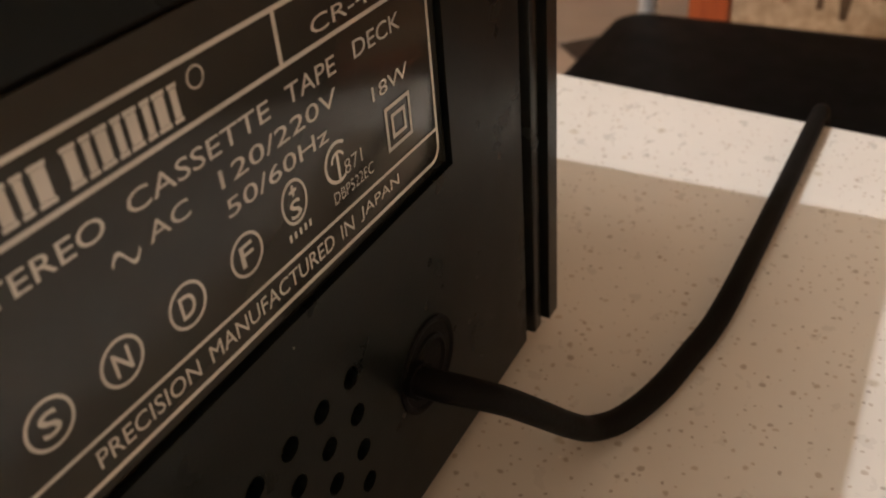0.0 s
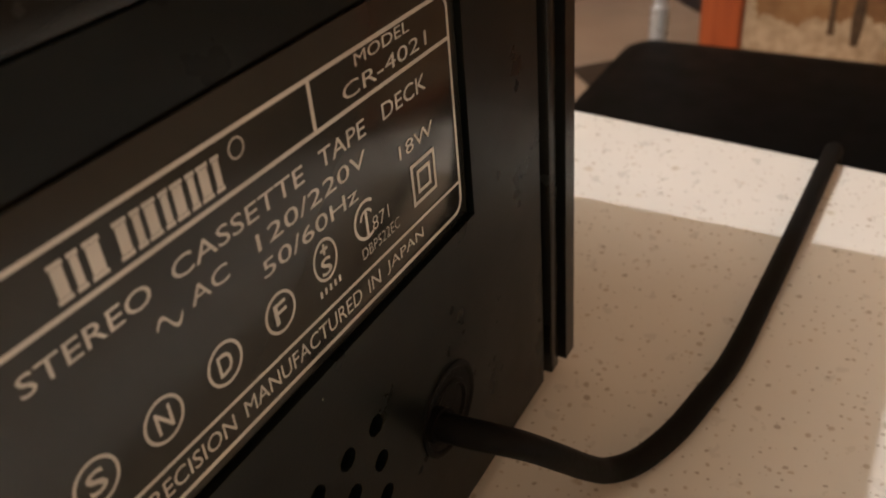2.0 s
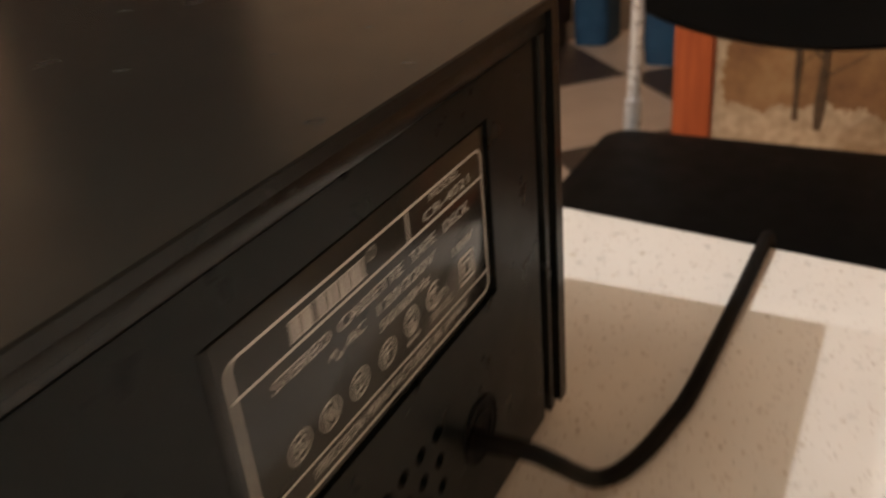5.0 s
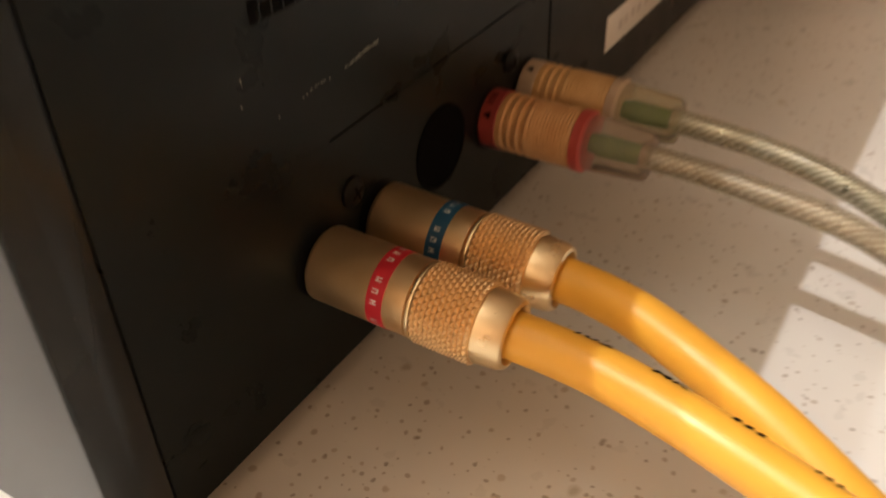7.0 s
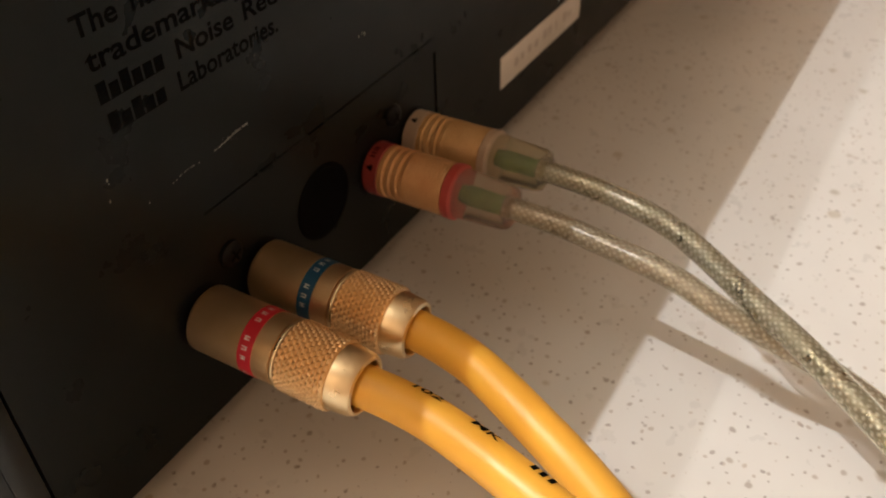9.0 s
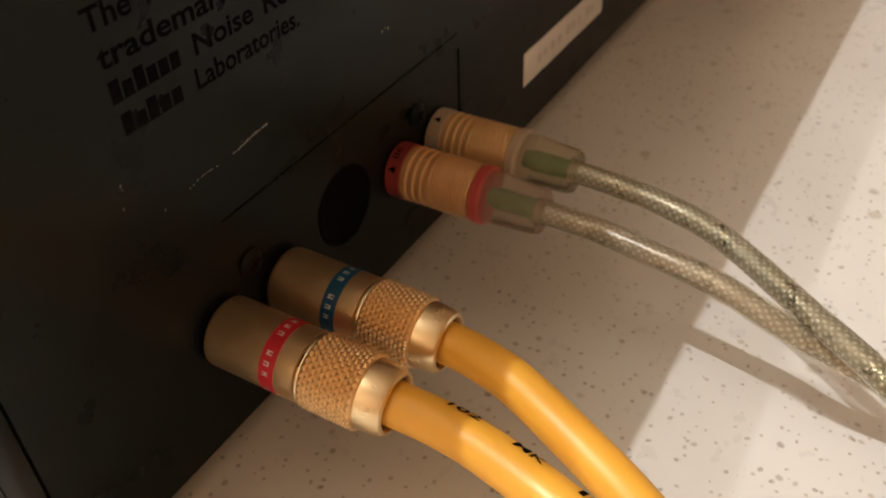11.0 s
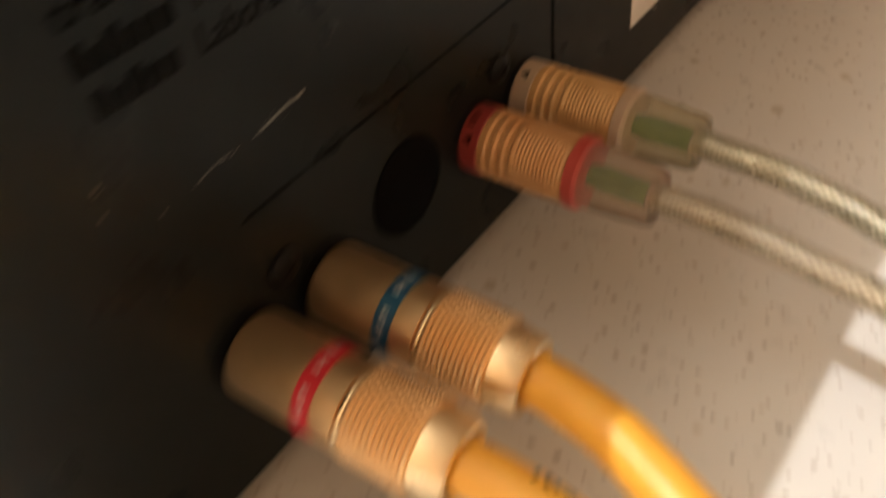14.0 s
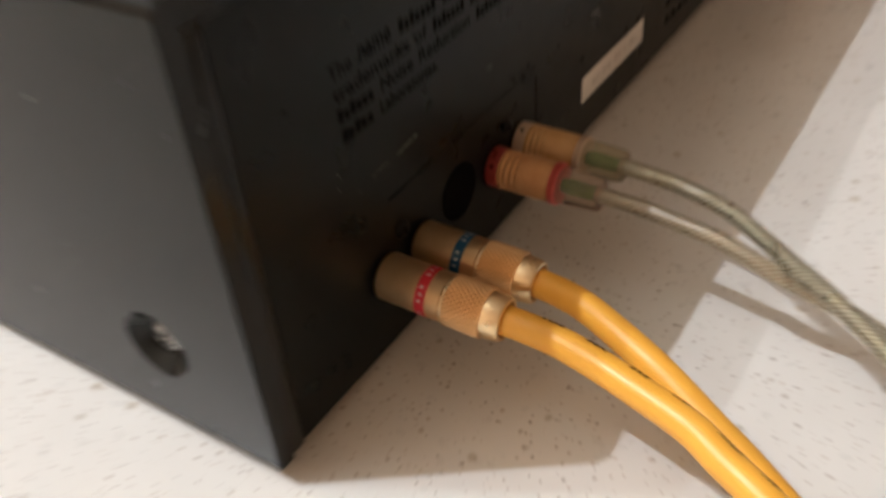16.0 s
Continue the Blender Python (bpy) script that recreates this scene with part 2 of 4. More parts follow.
def box(bm, x0, x1, y0, y1, z0, z1, bevel=0.0, seg=2):
    made = bmesh.ops.create_cube(bm, size=1.0)["verts"]
    for v in made:
        v.co = Vector(((x0 + x1) / 2 + v.co.x * (x1 - x0), (y0 + y1) / 2 + v.co.y * (y1 - y0), (z0 + z1) / 2 + v.co.z * (z1 - z0)))
    if bevel:
        edges = list({e for v in made for e in v.link_edges})
        bmesh.ops.bevel(bm, geom=edges, offset=bevel, segments=seg, affect="EDGES", profile=0.5)
    return bm


def basis(axis):
    a = Vector(axis).normalized()
    u = a.cross(Vector((0, 0, 1)))
    u = u.normalized() if u.length > 1e-4 else Vector((1, 0, 0))
    return a, u, u.cross(a)


def lathe(bm, profile, origin, axis, seg=40, closed=True, ripple=None):
    """Turns (distance along, radius) pairs round an axis. ripple(theta, along) adds to the radius."""
    a, u, w = basis(axis)
    rings = []
    for s, r in profile:
        ring = []
        for k in range(seg):
            th = 2 * math.pi * k / seg
            rr = r + (ripple(th, s) if ripple else 0)
            ring.append(bm.verts.new(Vector(origin) + a * s + (u * math.cos(th) + w * math.sin(th)) * rr))
        rings.append(ring)
    for p, q in zip(rings, rings[1:]):
        for k in range(seg):
            bm.faces.new((p[k], p[(k + 1) % seg], q[(k + 1) % seg], q[k]))
    if closed:
        bm.faces.new(rings[0][::-1])
        bm.faces.new(rings[-1])
    bmesh.ops.recalc_face_normals(bm, faces=bm.faces)
    return bm


def smooth_path(points, steps=14):
    """Catmull-Rom through the points."""
    p = [Vector(q) for q in points]
    p = [2 * p[0] - p[1]] + p + [2 * p[-1] - p[-2]]
    out = []
    for a, b, c, d in zip(p, p[1:], p[2:], p[3:]):
        for k in range(steps):
            t = k / steps
            out.append(0.5 * (2 * b + (c - a) * t + (2 * a - 5 * b + 4 * c - d) * t * t + (3 * b - a - 3 * c + d) * t ** 3))
    return out + [p[-2]]


def tube(bm, points, rx, ry=None, seg=20, steps=14):
    """A cable of round or oval section, with uv in units of its girth."""
    ry = ry or rx
    path = smooth_path(points, steps)
    uv = bm.loops.layers.uv.new("UVMap")
    rings, along, far = [], [], 0.0
    for i, q in enumerate(path):
        way = (path[min(i + 1, len(path) - 1)] - path[max(i - 1, 0)]).normalized()
        side = way.cross(Vector((0, 0, 1)))
        side = side.normalized() if side.length > 1e-3 else Vector((1, 0, 0))
        up = side.cross(way)
        if i:
            far += (q - path[i - 1]).length
        along.append(far / (2 * rx))
        rings.append([bm.verts.new(q + side * math.cos(2 * math.pi * k / seg) * rx + up * math.sin(2 * math.pi * k / seg) * ry) for k in range(seg)])
    for i, (p, q) in enumerate(zip(rings, rings[1:])):
        for k in range(seg):
            f = bm.faces.new((p[k], p[(k + 1) % seg], q[(k + 1) % seg], q[k]))
            for loop, (s, c) in zip(f.loops, ((i, k), (i, k + 1), (i + 1, k + 1), (i + 1, k))):
                loop[uv].uv = (along[s], 3.14159 * c / seg)
    bm.faces.new(rings[0][::-1])
    bm.faces.new(rings[-1])
    bmesh.ops.recalc_face_normals(bm, faces=bm.faces)
    return bm


def lettering(bm, body, x0, x1, z0, z1, y, bold=0.012, lean=0.0):
    """Adds built-in-font letters that fill the rectangle on the plane y, facing -y."""
    curve = bpy.data.curves.new("letters", "FONT")
    curve.body, curve.resolution_u, curve.offset = body, 3, bold
    ob = bpy.data.objects.new("letters", curve)
    scene.collection.objects.link(ob)
    bpy.context.view_layer.update()
    me = bpy.data.meshes.new_from_object(ob.evaluated_get(bpy.context.evaluated_depsgraph_get()))
    bpy.data.objects.remove(ob)
    bpy.data.curves.remove(curve)
    co = np.array([v.co[:] for v in me.vertices])
    lo, hi = co.min(0), co.max(0)
    made = [bm.verts.new((x0 + (c[0] - lo[0]) / (hi[0] - lo[0]) * (x1 - x0) + lean * (c[1] - lo[1]), y,
                          z0 + (c[1] - lo[1]) / (hi[1] - lo[1]) * (z1 - z0))) for c in co]
    for p in me.polygons:
        try:
            bm.faces.new([made[i] for i in p.vertices])
        except ValueError:
            pass
    bpy.data.meshes.remove(me)
    return bm


def ring_flat(bm, cx, cz, r0, r1, y, seg=40, squash=1.0):
    a = [[bm.verts.new((cx + r * squash * math.cos(2 * math.pi * k / seg), y, cz + r * math.sin(2 * math.pi * k / seg))) for k in range(seg)] for r in (r0, r1)]
    for k in range(seg):
        bm.faces.new((a[0][k], a[0][(k + 1) % seg], a[1][(k + 1) % seg], a[1][k]))
    return bm


def flat(bm, x0, x1, z0, z1, y):
    bm.faces.new([bm.verts.new(c) for c in ((x0, y, z0), (x1, y, z0), (x1, y, z1), (x0, y, z1))])
    return bm


# ---------------------------------------------------------------- the room
FLOOR = -750.0
X0, X1, Y0, Y1, TOP = -2200.0, 4900.0, -2400.0, 3900.0, 2150.0


def structure(name, bm, mat, label):
    return tagged(part(name, bm, mat), label, name.split("_")[0], kind="structure")


structure("wall_north", box(bmesh.new(), X0 - 100, X1 + 100, Y1, Y1 + 100, FLOOR, TOP), WALL, "plain warm beige plaster wall of the room")
structure("wall_south", box(bmesh.new(), X0 - 100, X1 + 100, Y0 - 100, Y0, FLOOR, TOP), WALL, "plain warm beige plaster wall of the room")
structure("wall_west", box(bmesh.new(), X0 - 100, X0, Y0, Y1, FLOOR, TOP), WALL, "plain warm beige plaster wall of the room")
structure("wall_east", box(bmesh.new(), X1, X1 + 100, Y0, Y1, FLOOR, TOP), WALL, "plain warm beige plaster wall of the room")
# unseen dark slab, added so the deck's glossy top has something dark to reflect
structure("wall_panelling", box(bmesh.new(), 3080, X1 - 1, Y1 - 60, Y1 - 2, FLOOR, TOP - 2), BROWN, "unseen dark brown slab added on the far wall to darken reflections in the cover")
structure("ceiling", box(bmesh.new(), X0 - 100, X1 + 100, Y0 - 100, Y1 + 100, TOP, TOP + 100), CEILING, "plain off-white plaster ceiling of the room")
floor = structure("floor", box(bmesh.new(), X0 - 100, X1 + 100, Y0 - 100, Y1 + 100, FLOOR - 60, FLOOR - 4), GROUT, "floor of large beige and brown tiles laid diagonally")

# ---------------------------------------------------------------- table
table = thing("kitchen_table", (0, 0, FLOOR), "table with a cream brown-speckled quartz top", "table")
TILT = math.atan2(0.118, 1.13)


def table_top():
    bm = bmesh.new()
    box(bm, -1000, 546, -620, 640, -32, 0, 3.0, 3)
    for v in bm.verts:
        if v.co.x > 500:
            v.co.x += v.co.y * math.tan(TILT) + 2
    return bm


part("tabletop", table_top(), QUARTZ, table, "cream quartz slab with brown specks and eased edges")
part("apron", box(bmesh.new(), -900, 440, -520, 540, -110, -33, 3), TRIM, table)
for lx in (-880, 380):
    for ly in (-500, 460):
        part("leg", box(bmesh.new(), lx, lx + 60, ly, ly + 60, FLOOR, -111, 3), TRIM, table)

# ---------------------------------------------------------------- cassette deck
W, H, FOOT, DEPTH = 430.0, 117.0, 5.0, 178.0
deck = thing("cassette_deck", (W / 2, DEPTH / 2, 0), "black metal stereo cassette deck standing on the table, back outwards", "cassette deck")


def cover_shell():
    """A bent sheet over the top and both sides, open at the back, with a round bend."""
    bm = bmesh.new()
    r, th, n = 3.0, 4.6, 5
    outer = [(0.0, FOOT + 0.5)] + [(r - r * math.cos(a), H - r + r * math.sin(a)) for a in (math.pi / 2 * k / n for k in range(n + 1))]
    outer += [(W - x, z) for x, z in reversed(outer)]
    inner = [(th, FOOT + 0.5)] + [(th + 1 - math.cos(a), H - 2.6 - 1 + math.sin(a)) for a in (math.pi / 2 * k / n for k in range(n + 1))]
    inner += [(W - x, z) for x, z in reversed(inner)]
    loops = []
    for y in (-1.6, -1.2, DEPTH):
        pull = 0.4 if y == -1.6 else 0.0
        loops.append(([bm.verts.new((x + (pull if x < W / 2 else -pull), y, z - (pull if z > H - 5 else 0))) for x, z in outer],
                      [bm.verts.new((x, y, z)) for x, z in inner]))
    m = len(outer)
    for (o1, i1), (o2, i2) in zip(loops, loops[1:]):
        for k in range(m - 1):
            bm.faces.new((o1[k], o2[k], o2[k + 1], o1[k + 1]))
            bm.faces.new((i1[k + 1], i2[k + 1], i2[k], i1[k]))
        bm.faces.new((o1[0], i1[0], i2[0], o2[0]))
        bm.faces.new((o1[-1], o2[-1], i2[-1], i1[-1]))
    for o, i in (loops[0], loops[-1]):
        for k in range(m - 1):
            bm.faces.new((o[k], o[k + 1], i[k + 1], i[k]))
    # a round hole through the short side for the recessed cover screw
    side = [f for f in bm.faces if all(abs(v.co.x) < 0.01 or abs(v.co.x - th) < 0.01 for v in f.verts) and f.calc_area() > 5000
            and abs(f.calc_center_median().x) < th + 0.1]
    for f in side:
        x = f.calc_center_median().x
        rim = list(f.edges)
        bmesh.ops.delete(bm, geom=[f], context="FACES_ONLY")
        ring = [bm.verts.new((x, DISH[0] + DISH[2] * math.cos(2 * math.pi * k / 36), DISH[1] + DISH[2] * math.sin(2 * math.pi * k / 36))) for k in range(36)]
        rim += [bm.edges.new((p, q)) for p, q in zip(ring, ring[1:] + ring[:1])]
        bmesh.ops.triangle_fill(bm, use_beauty=True, edges=rim)
    bmesh.ops.recalc_face_normals(bm, faces=bm.faces)
    return bm


DISH = (29.4, 31.0, 9.4)
cover = part("cover", cover_shell(), COVER, deck, "black enamelled sheet-metal cover", 30)


def flange():
    """A second folded rim just inside the cover."""
    bm = bmesh.new()
    box(bm, 5.0, 9.7, -0.6, 14, FOOT, H - 7.4, 0.4)
    box(bm, W - 9.6, W - 6.2, -0.6, 14, FOOT, H - 7.4, 0.4)
    box(bm, 5.0, W - 5.0, -0.6, 14, H - 7.2, H - 2.75, 0.4)
    return bm


part("rim", flange(), COVER, deck)
# chassis box in the same near-black, so the inside reads unlit
part("chassis", box(bmesh.new(), 12, W - 12, 5.5, DEPTH - 2, FOOT + 1, H - 8, 0.5), CAVITY_SHADE, deck)
part("front_panel", box(bmesh.new(), -4, W + 4, DEPTH - 1, DEPTH + 16, FOOT - 1, H - 0.5, 1.5), PANEL, deck)

# openings of the rear panel: label well, vents, slot and groove of the jack plate
PX0, PX1, PZ0, PZ1 = 10.3, W - 12.6, FOOT + 0.3, H - 7.7
WELL = (307.0, 393.0, 59.6, 100.2)
SLOT = (125.9, 127.0, 19.0, 43.6)
GROOVE = (52.0, 126.4, 47.0, 47.4)
PITCH = 6.9
VENT_X = [361.3 - PITCH * k for k in range(10)] + [270.0 - PITCH * k for k in range(6)]
VENT_Z = [43.6 - PITCH * k for k in range(5)]


def rear_panel():
    """A sheet with square wells and round vent holes cut through it."""
    bm = bmesh.new()
    half = PITCH / 2
    blocks = [(361.3 - 9 * PITCH - half, 361.3 + half), (270.0 - 5 * PITCH - half, 270.0 + half)]
    vz = (VENT_Z[-1] - half, VENT_Z[0] + half)
    xs = {PX0, PX1, *WELL[:2], *SLOT[:2], *GROOVE[:2]} | {x + s for x in VENT_X for s in (-half, half)}
    zs = {PZ0, PZ1, *WELL[2:], *SLOT[2:], *GROOVE[2:]} | {z + s for z in VENT_Z for s in (-half, half)}

    def tidy(values):
        out = []
        for v in sorted(values):
            if not out or v - out[-1] > 0.05:
                out.append(v)
        return out

    xs, zs = tidy(xs), tidy(zs)
    made = {}

    def vert(x, y, z):
        key = (round(x, 2), round(y, 2), round(z, 2))
        if key not in made:
            made[key] = bm.verts.new(key)
        return made[key]

    def inside(x, z, r):
        return r[0] < x < r[1] and r[2] < z < r[3]

    def hole(x, z):
        return any(inside(x, z, r) for r in (WELL, SLOT, GROOVE))

    def vent(x, z):
        return vz[0] < z < vz[1] and any(a < x < b for a, b in blocks)

    cells = [(a, b, c, d) for a, b in zip(xs, xs[1:]) for c, d in zip(zs, zs[1:])]
    for a, b, c, d in cells:
        x, z = (a + b) / 2, (c + d) / 2
        if not hole(x, z) and not vent(x, z):
            bm.faces.new((vert(a, 0, c), vert(b, 0, c), vert(b, 0, d), vert(a, 0, d)))
    for vx in VENT_X:
        for z in VENT_Z:
            n, edge, rim, deep = 12, [], [], []
            for k in range(n):
                th = 2 * math.pi * k / n + math.pi / 4
                cs, sn = math.cos(th), math.sin(th)
                big = half / max(abs(cs), abs(sn))
                edge.append(vert(vx + big * cs, 0, z + big * sn))
                rim.append(bm.verts.new((vx + 1.75 * cs, 0.0, z + 1.75 * sn)))
                deep.append(bm.verts.new((vx + 1.65 * cs, 1.6, z + 1.65 * sn)))
            for k in range(n):
                j = (k + 1) % n
                bm.faces.new((edge[k], edge[j], rim[j], rim[k]))
                bm.faces.new((rim[k], rim[j], deep[j], deep[k]))
    bmesh.ops.recalc_face_normals(bm, faces=bm.faces)
    rims = [(WELL, 1.1), (SLOT, 2.5), (GROOVE, 1.2), ((PX0, PX1, PZ0, PZ1), 2.0)]
    for (a, b, c, d), deep in rims:
        for p, q in (((a, c), (b, c)), ((b, c), (b, d)), ((b, d), (a, d)), ((a, d), (a, c))):
            bm.faces.new([bm.verts.new(co) for co in ((p[0], 0, p[1]), (q[0], 0, q[1]), (q[0], deep, q[1]), (p[0], deep, p[1]))])
    return bm


panel = part("rear_panel", rear_panel(), PANEL, deck, "black satin steel rear panel with vent holes", 30)
# sheet added behind the vents; its near-black colour paints their inner shade
part("vent_shade_sheet", box(bmesh.new(), PX0 + 0.5, PX1 - 0.5, 3.2, 4.6, PZ0 + 1, PZ1 - 1), CAVITY_SHADE, deck)
for fx in (40, W - 40):
    for fy in (26, DEPTH - 30):
        part("foot", lathe(bmesh.new(), [(0, 9), (0.6, 10), (FOOT + 0.9, 10)], (fx, fy, 0), (0, 0, 1), 24), RUBBER, deck)

# label
label = part("rating_plate", box(bmesh.new(), WELL[0] + 0.9, WELL[1] - 0.9, 0.5, 1.5, WELL[2] + 0.9, WELL[3] - 0.9, 0.3), LABEL, deck,
             "glossy black rating plate with silver print")
part("plate_well", box(bmesh.new(), WELL[0] - 1, WELL[1] + 1, 1.25, 2.2, WELL[2] - 1, WELL[3] + 1), CAVITY_SHADE, deck)
LY = 0.46
bm = bmesh.new()
LX0, LX1 = 311.0, 390.0
for z, h in ((66.9, 0.45), (88.8, 0.55)):
    part("ruled_line", flat(bmesh.new(), LX0, LX1, z - h / 2, z + h / 2, LY), PRINT, label)
part("ruled_line", flat(bmesh.new(), 359.6, 360.2, 89.0, 94.9, LY - 0.004), PRINT, label)
loops = []
for e in (0.28, -0.28):
    r, ring = 2.2 + e, []
    for cx, cz, a0 in ((LX1 - 2.2, 92.8, 0), (LX0 + 2.2, 92.8, 90), (LX0 + 2.2, 64.4, 180), (LX1 - 2.2, 64.4, 270)):
        ring += [bm.verts.new((cx + r * math.cos(radians(a0 + 15 * k)), LY - 0.002, cz + r * math.sin(radians(a0 + 15 * k)))) for k in range(7)]
    loops.append(ring)
for k in range(28):
    bm.faces.new((loops[0][k], loops[0][(k + 1) % 28], loops[1][(k + 1) % 28], loops[1][k]))
part("border_line", bm, PRINT, label)


def print_line(body, x0, x1, z0, z1, bold=0.0):
    return part("printed_line", lettering(bmesh.new(), body, x0, x1, z0, z1, LY - 0.01, bold), PRINT, label)


print_line("MODEL", 368.6, 380.6, 93.0, 94.5)
print_line("CR-4021", 365.6, 384.4, 89.9, 91.8, -0.004)
for word, a, b in (("STEREO", 319.1, 333.6), ("CASSETTE", 336.3, 356.7), ("TAPE", 359.6, 368.9), ("DECK", 372.7, 383.2)):
    print_line(word, a, b, 84.4, 86.6)
print_line("AC", 337.5, 343.1, 80.7, 82.7)
print_line("120/220V", 347.6, 368.2, 80.8, 82.9)
print_line("50/60Hz", 347.6, 365.6, 77.3, 79.4)
print_line("18W", 375.3, 383.9, 77.6, 79.6)
print_line("871", 367.7, 371.5, 71.5, 73.4, -0.012)
print_line("DBP522EC", 364.8, 373.6, 68.8, 70.4, -0.012)
print_line("PRECISION", 324.7, 338.7, 63.6, 65.8)
print_line("MANUFACTURED", 340.4, 363.4, 63.6, 65.8)
print_line("IN", 365.0, 367.8, 63.6, 65.7)
print_line("JAPAN", 369.4, 379.0, 63.5, 65.6)
for k, (c, x) in enumerate(zip("SNDF", (322.1, 330.6, 339.5, 348.8))):
    bm = lettering(bmesh.new(), c, x - 1.05, x + 1.05, 70.8, 73.5, LY - 0.01)
    ring_flat(bm, x, 72.15, 2.25, 2.62, LY - 0.01)
    part("approval_mark", bm, PRINT, label)
bm = lettering(bmesh.new(), "S", 356.7, 358.7, 71.4, 73.8, LY - 0.01)
ring_flat(bm, 357.7, 73.5, 2.45, 2.85, LY - 0.01, 40, 0.82)
flat(bm, 357.5, 357.9, 74.2, 75.6, LY - 0.01)
flat(bm, 357.0, 358.4, 74.7, 75.1, LY - 0.014)
part("approval_mark", bm, PRINT, label)
bm = bmesh.new()
for k in range(5):
    flat(bm, 355.7 + 0.95 * k, 356.1 + 0.95 * k, 69.1, 70.0, LY - 0.01)
part("printed_bars", bm, PRINT, label)
bm = bmesh.new()
seg = 30
for r0, r1, lo, hi in ((2.3, 2.75, 0.9, 5.2), (1.1, 1.45, 0.4, 3.0)):
    pts = [(lo + (hi - lo) * k / seg) for k in range(seg + 1)]
    rows = [[bm.verts.new((366.6 + r * math.cos(a), LY - 0.01, 73.9 + r * math.sin(a))) for a in pts] for r in (r0, r1)]
    for k in range(seg):
        bm.faces.new((rows[0][k], rows[0][k + 1], rows[1][k + 1], rows[1][k]))
flat(bm, 366.3, 366.8, 71.2, 75.0, LY - 0.014)
part("approval_mark", bm, PRINT, label)
bm = bmesh.new()
cx, cz = 380.6, 72.5
for r0, r1 in ((3.15, 2.6), (1.75, 1.2)):
    for a, b, c, d in ((-r0, r0, r1, r0), (-r0, r0, -r0, -r1), (-r0, -r1, -r1, r1), (r1, r0, -r1, r1)):
        flat(bm, cx + a, cx + b, cz + c, cz + d, LY - 0.01)
part("double_square", bm, PRINT, label)
bm = bmesh.new()
tilde = [(332.9 + 3.4 * k / 16, 81.2 + 0.9 * math.sin(2 * math.pi * k / 16)) for k in range(17)]
low = [bm.verts.new((x, LY - 0.01, z - 0.25)) for x, z in tilde]
high = [bm.verts.new((x, LY - 0.01, z + 0.25)) for x, z in tilde]
for k in range(16):
    bm.faces.new((low[k], low[k + 1], high[k + 1], high[k]))
part("wave_sign", bm, PRINT, label)
# maker's mark: plain upright slab shapes with feet
step = (345.6 - 325.0) / 6
for k in range(6):
    x = 325.0 + step * k
    bm = bmesh.new()
    bars = ((0.10, 0.52),) if k == 1 else ((0.04, 0.40), (0.62, 0.86))
    for lo, hi in bars:
        flat(bm, x + step * lo, x + step * hi, 90.2, 93.0, LY - 0.01)
    for z in (89.7, 93.05):
        for lo, hi in bars:
            flat(bm, x + step * (lo - 0.05), x + step * (hi + 0.05), z, z + 0.45, LY - 0.01)
    part("maker_mark", bm, PRINT, label)
part("registered_ring", ring_flat(bmesh.new(), 347.8, 92.9, 0.95, 1.15, LY - 0.01), PRINT, label)

# sticker, notice, scratches, screws on the rear panel
sticker = part("sticker", box(bmesh.new(), 158.8, 210.0, -0.25, 0.05, 18.2, 27.4, 0.1), PAPER, deck, "blank cream paper sticker")
bm = bmesh.new()
for k in range(9):
    x = 166 + 4.4 * k + random.uniform(-0.8, 0.8)
    flat(bm, x, x + random.uniform(1.2, 2.8), 21.4 + random.uniform(-0.4, 0.4), 24.0 + random.uniform(-0.5, 0.5), -0.262)
part("faded_bars", bm, SMUDGE, sticker)


def notice_line(words, z, y=-0.03, h=3.3):
    """Words that can be read as letters; None is a word left as plain bars on one thin line."""
    for body, a, b in words:
        bm = bmesh.new()
        if body:
            lettering(bm, body, a, b, z, z + h, y, 0.022)
        else:
            n = max(3, round((b - a) / 2.1))
            low = []
            for k in range(n):
                c = a + (b - a) * k / n
                d = c + (b - a) / n - 0.38
                up = z + h * (0.98 if k == 0 or k % 4 == 2 else 0.72)
                q = [bm.verts.new((x, y, zz)) for x, zz in ((c, z), (d, z), (d, z + 0.12), (c, z + 0.12), (d, up), (c, up))]
                bm.faces.new(q[:4])
                bm.faces.new((q[3], q[2], q[4], q[5]))
                if low:
                    bm.faces.new((low[1], q[0], q[3], low[2]))
                low = q
        part("notice_word", bm, INK, panel)


notice_line([("The", 38.2, 46.0), ("name", 48.5, 60.0), (None, 63.0, 78.0), (None, 80.5, 96.0), (None, 98.5, 112.0), (None, 115.0, 130.6)], 84.6)
notice_line([("trademarks", 38.8, 66.0), ("of", 68.5, 73.5), (None, 76.0, 90.0), (None, 92.5, 110.0)], 79.5)
notice_line([(None, 39.2, 52.0), ("Noise", 54.5, 67.0), ("Reduction", 69.5, 92.0), (None, 95.0, 112.0), (None, 114.0, 131.9)], 74.6)
notice_line([(None, 39.7, 51.0), ("Laboratories.", 53.5, 77.0)], 69.7)

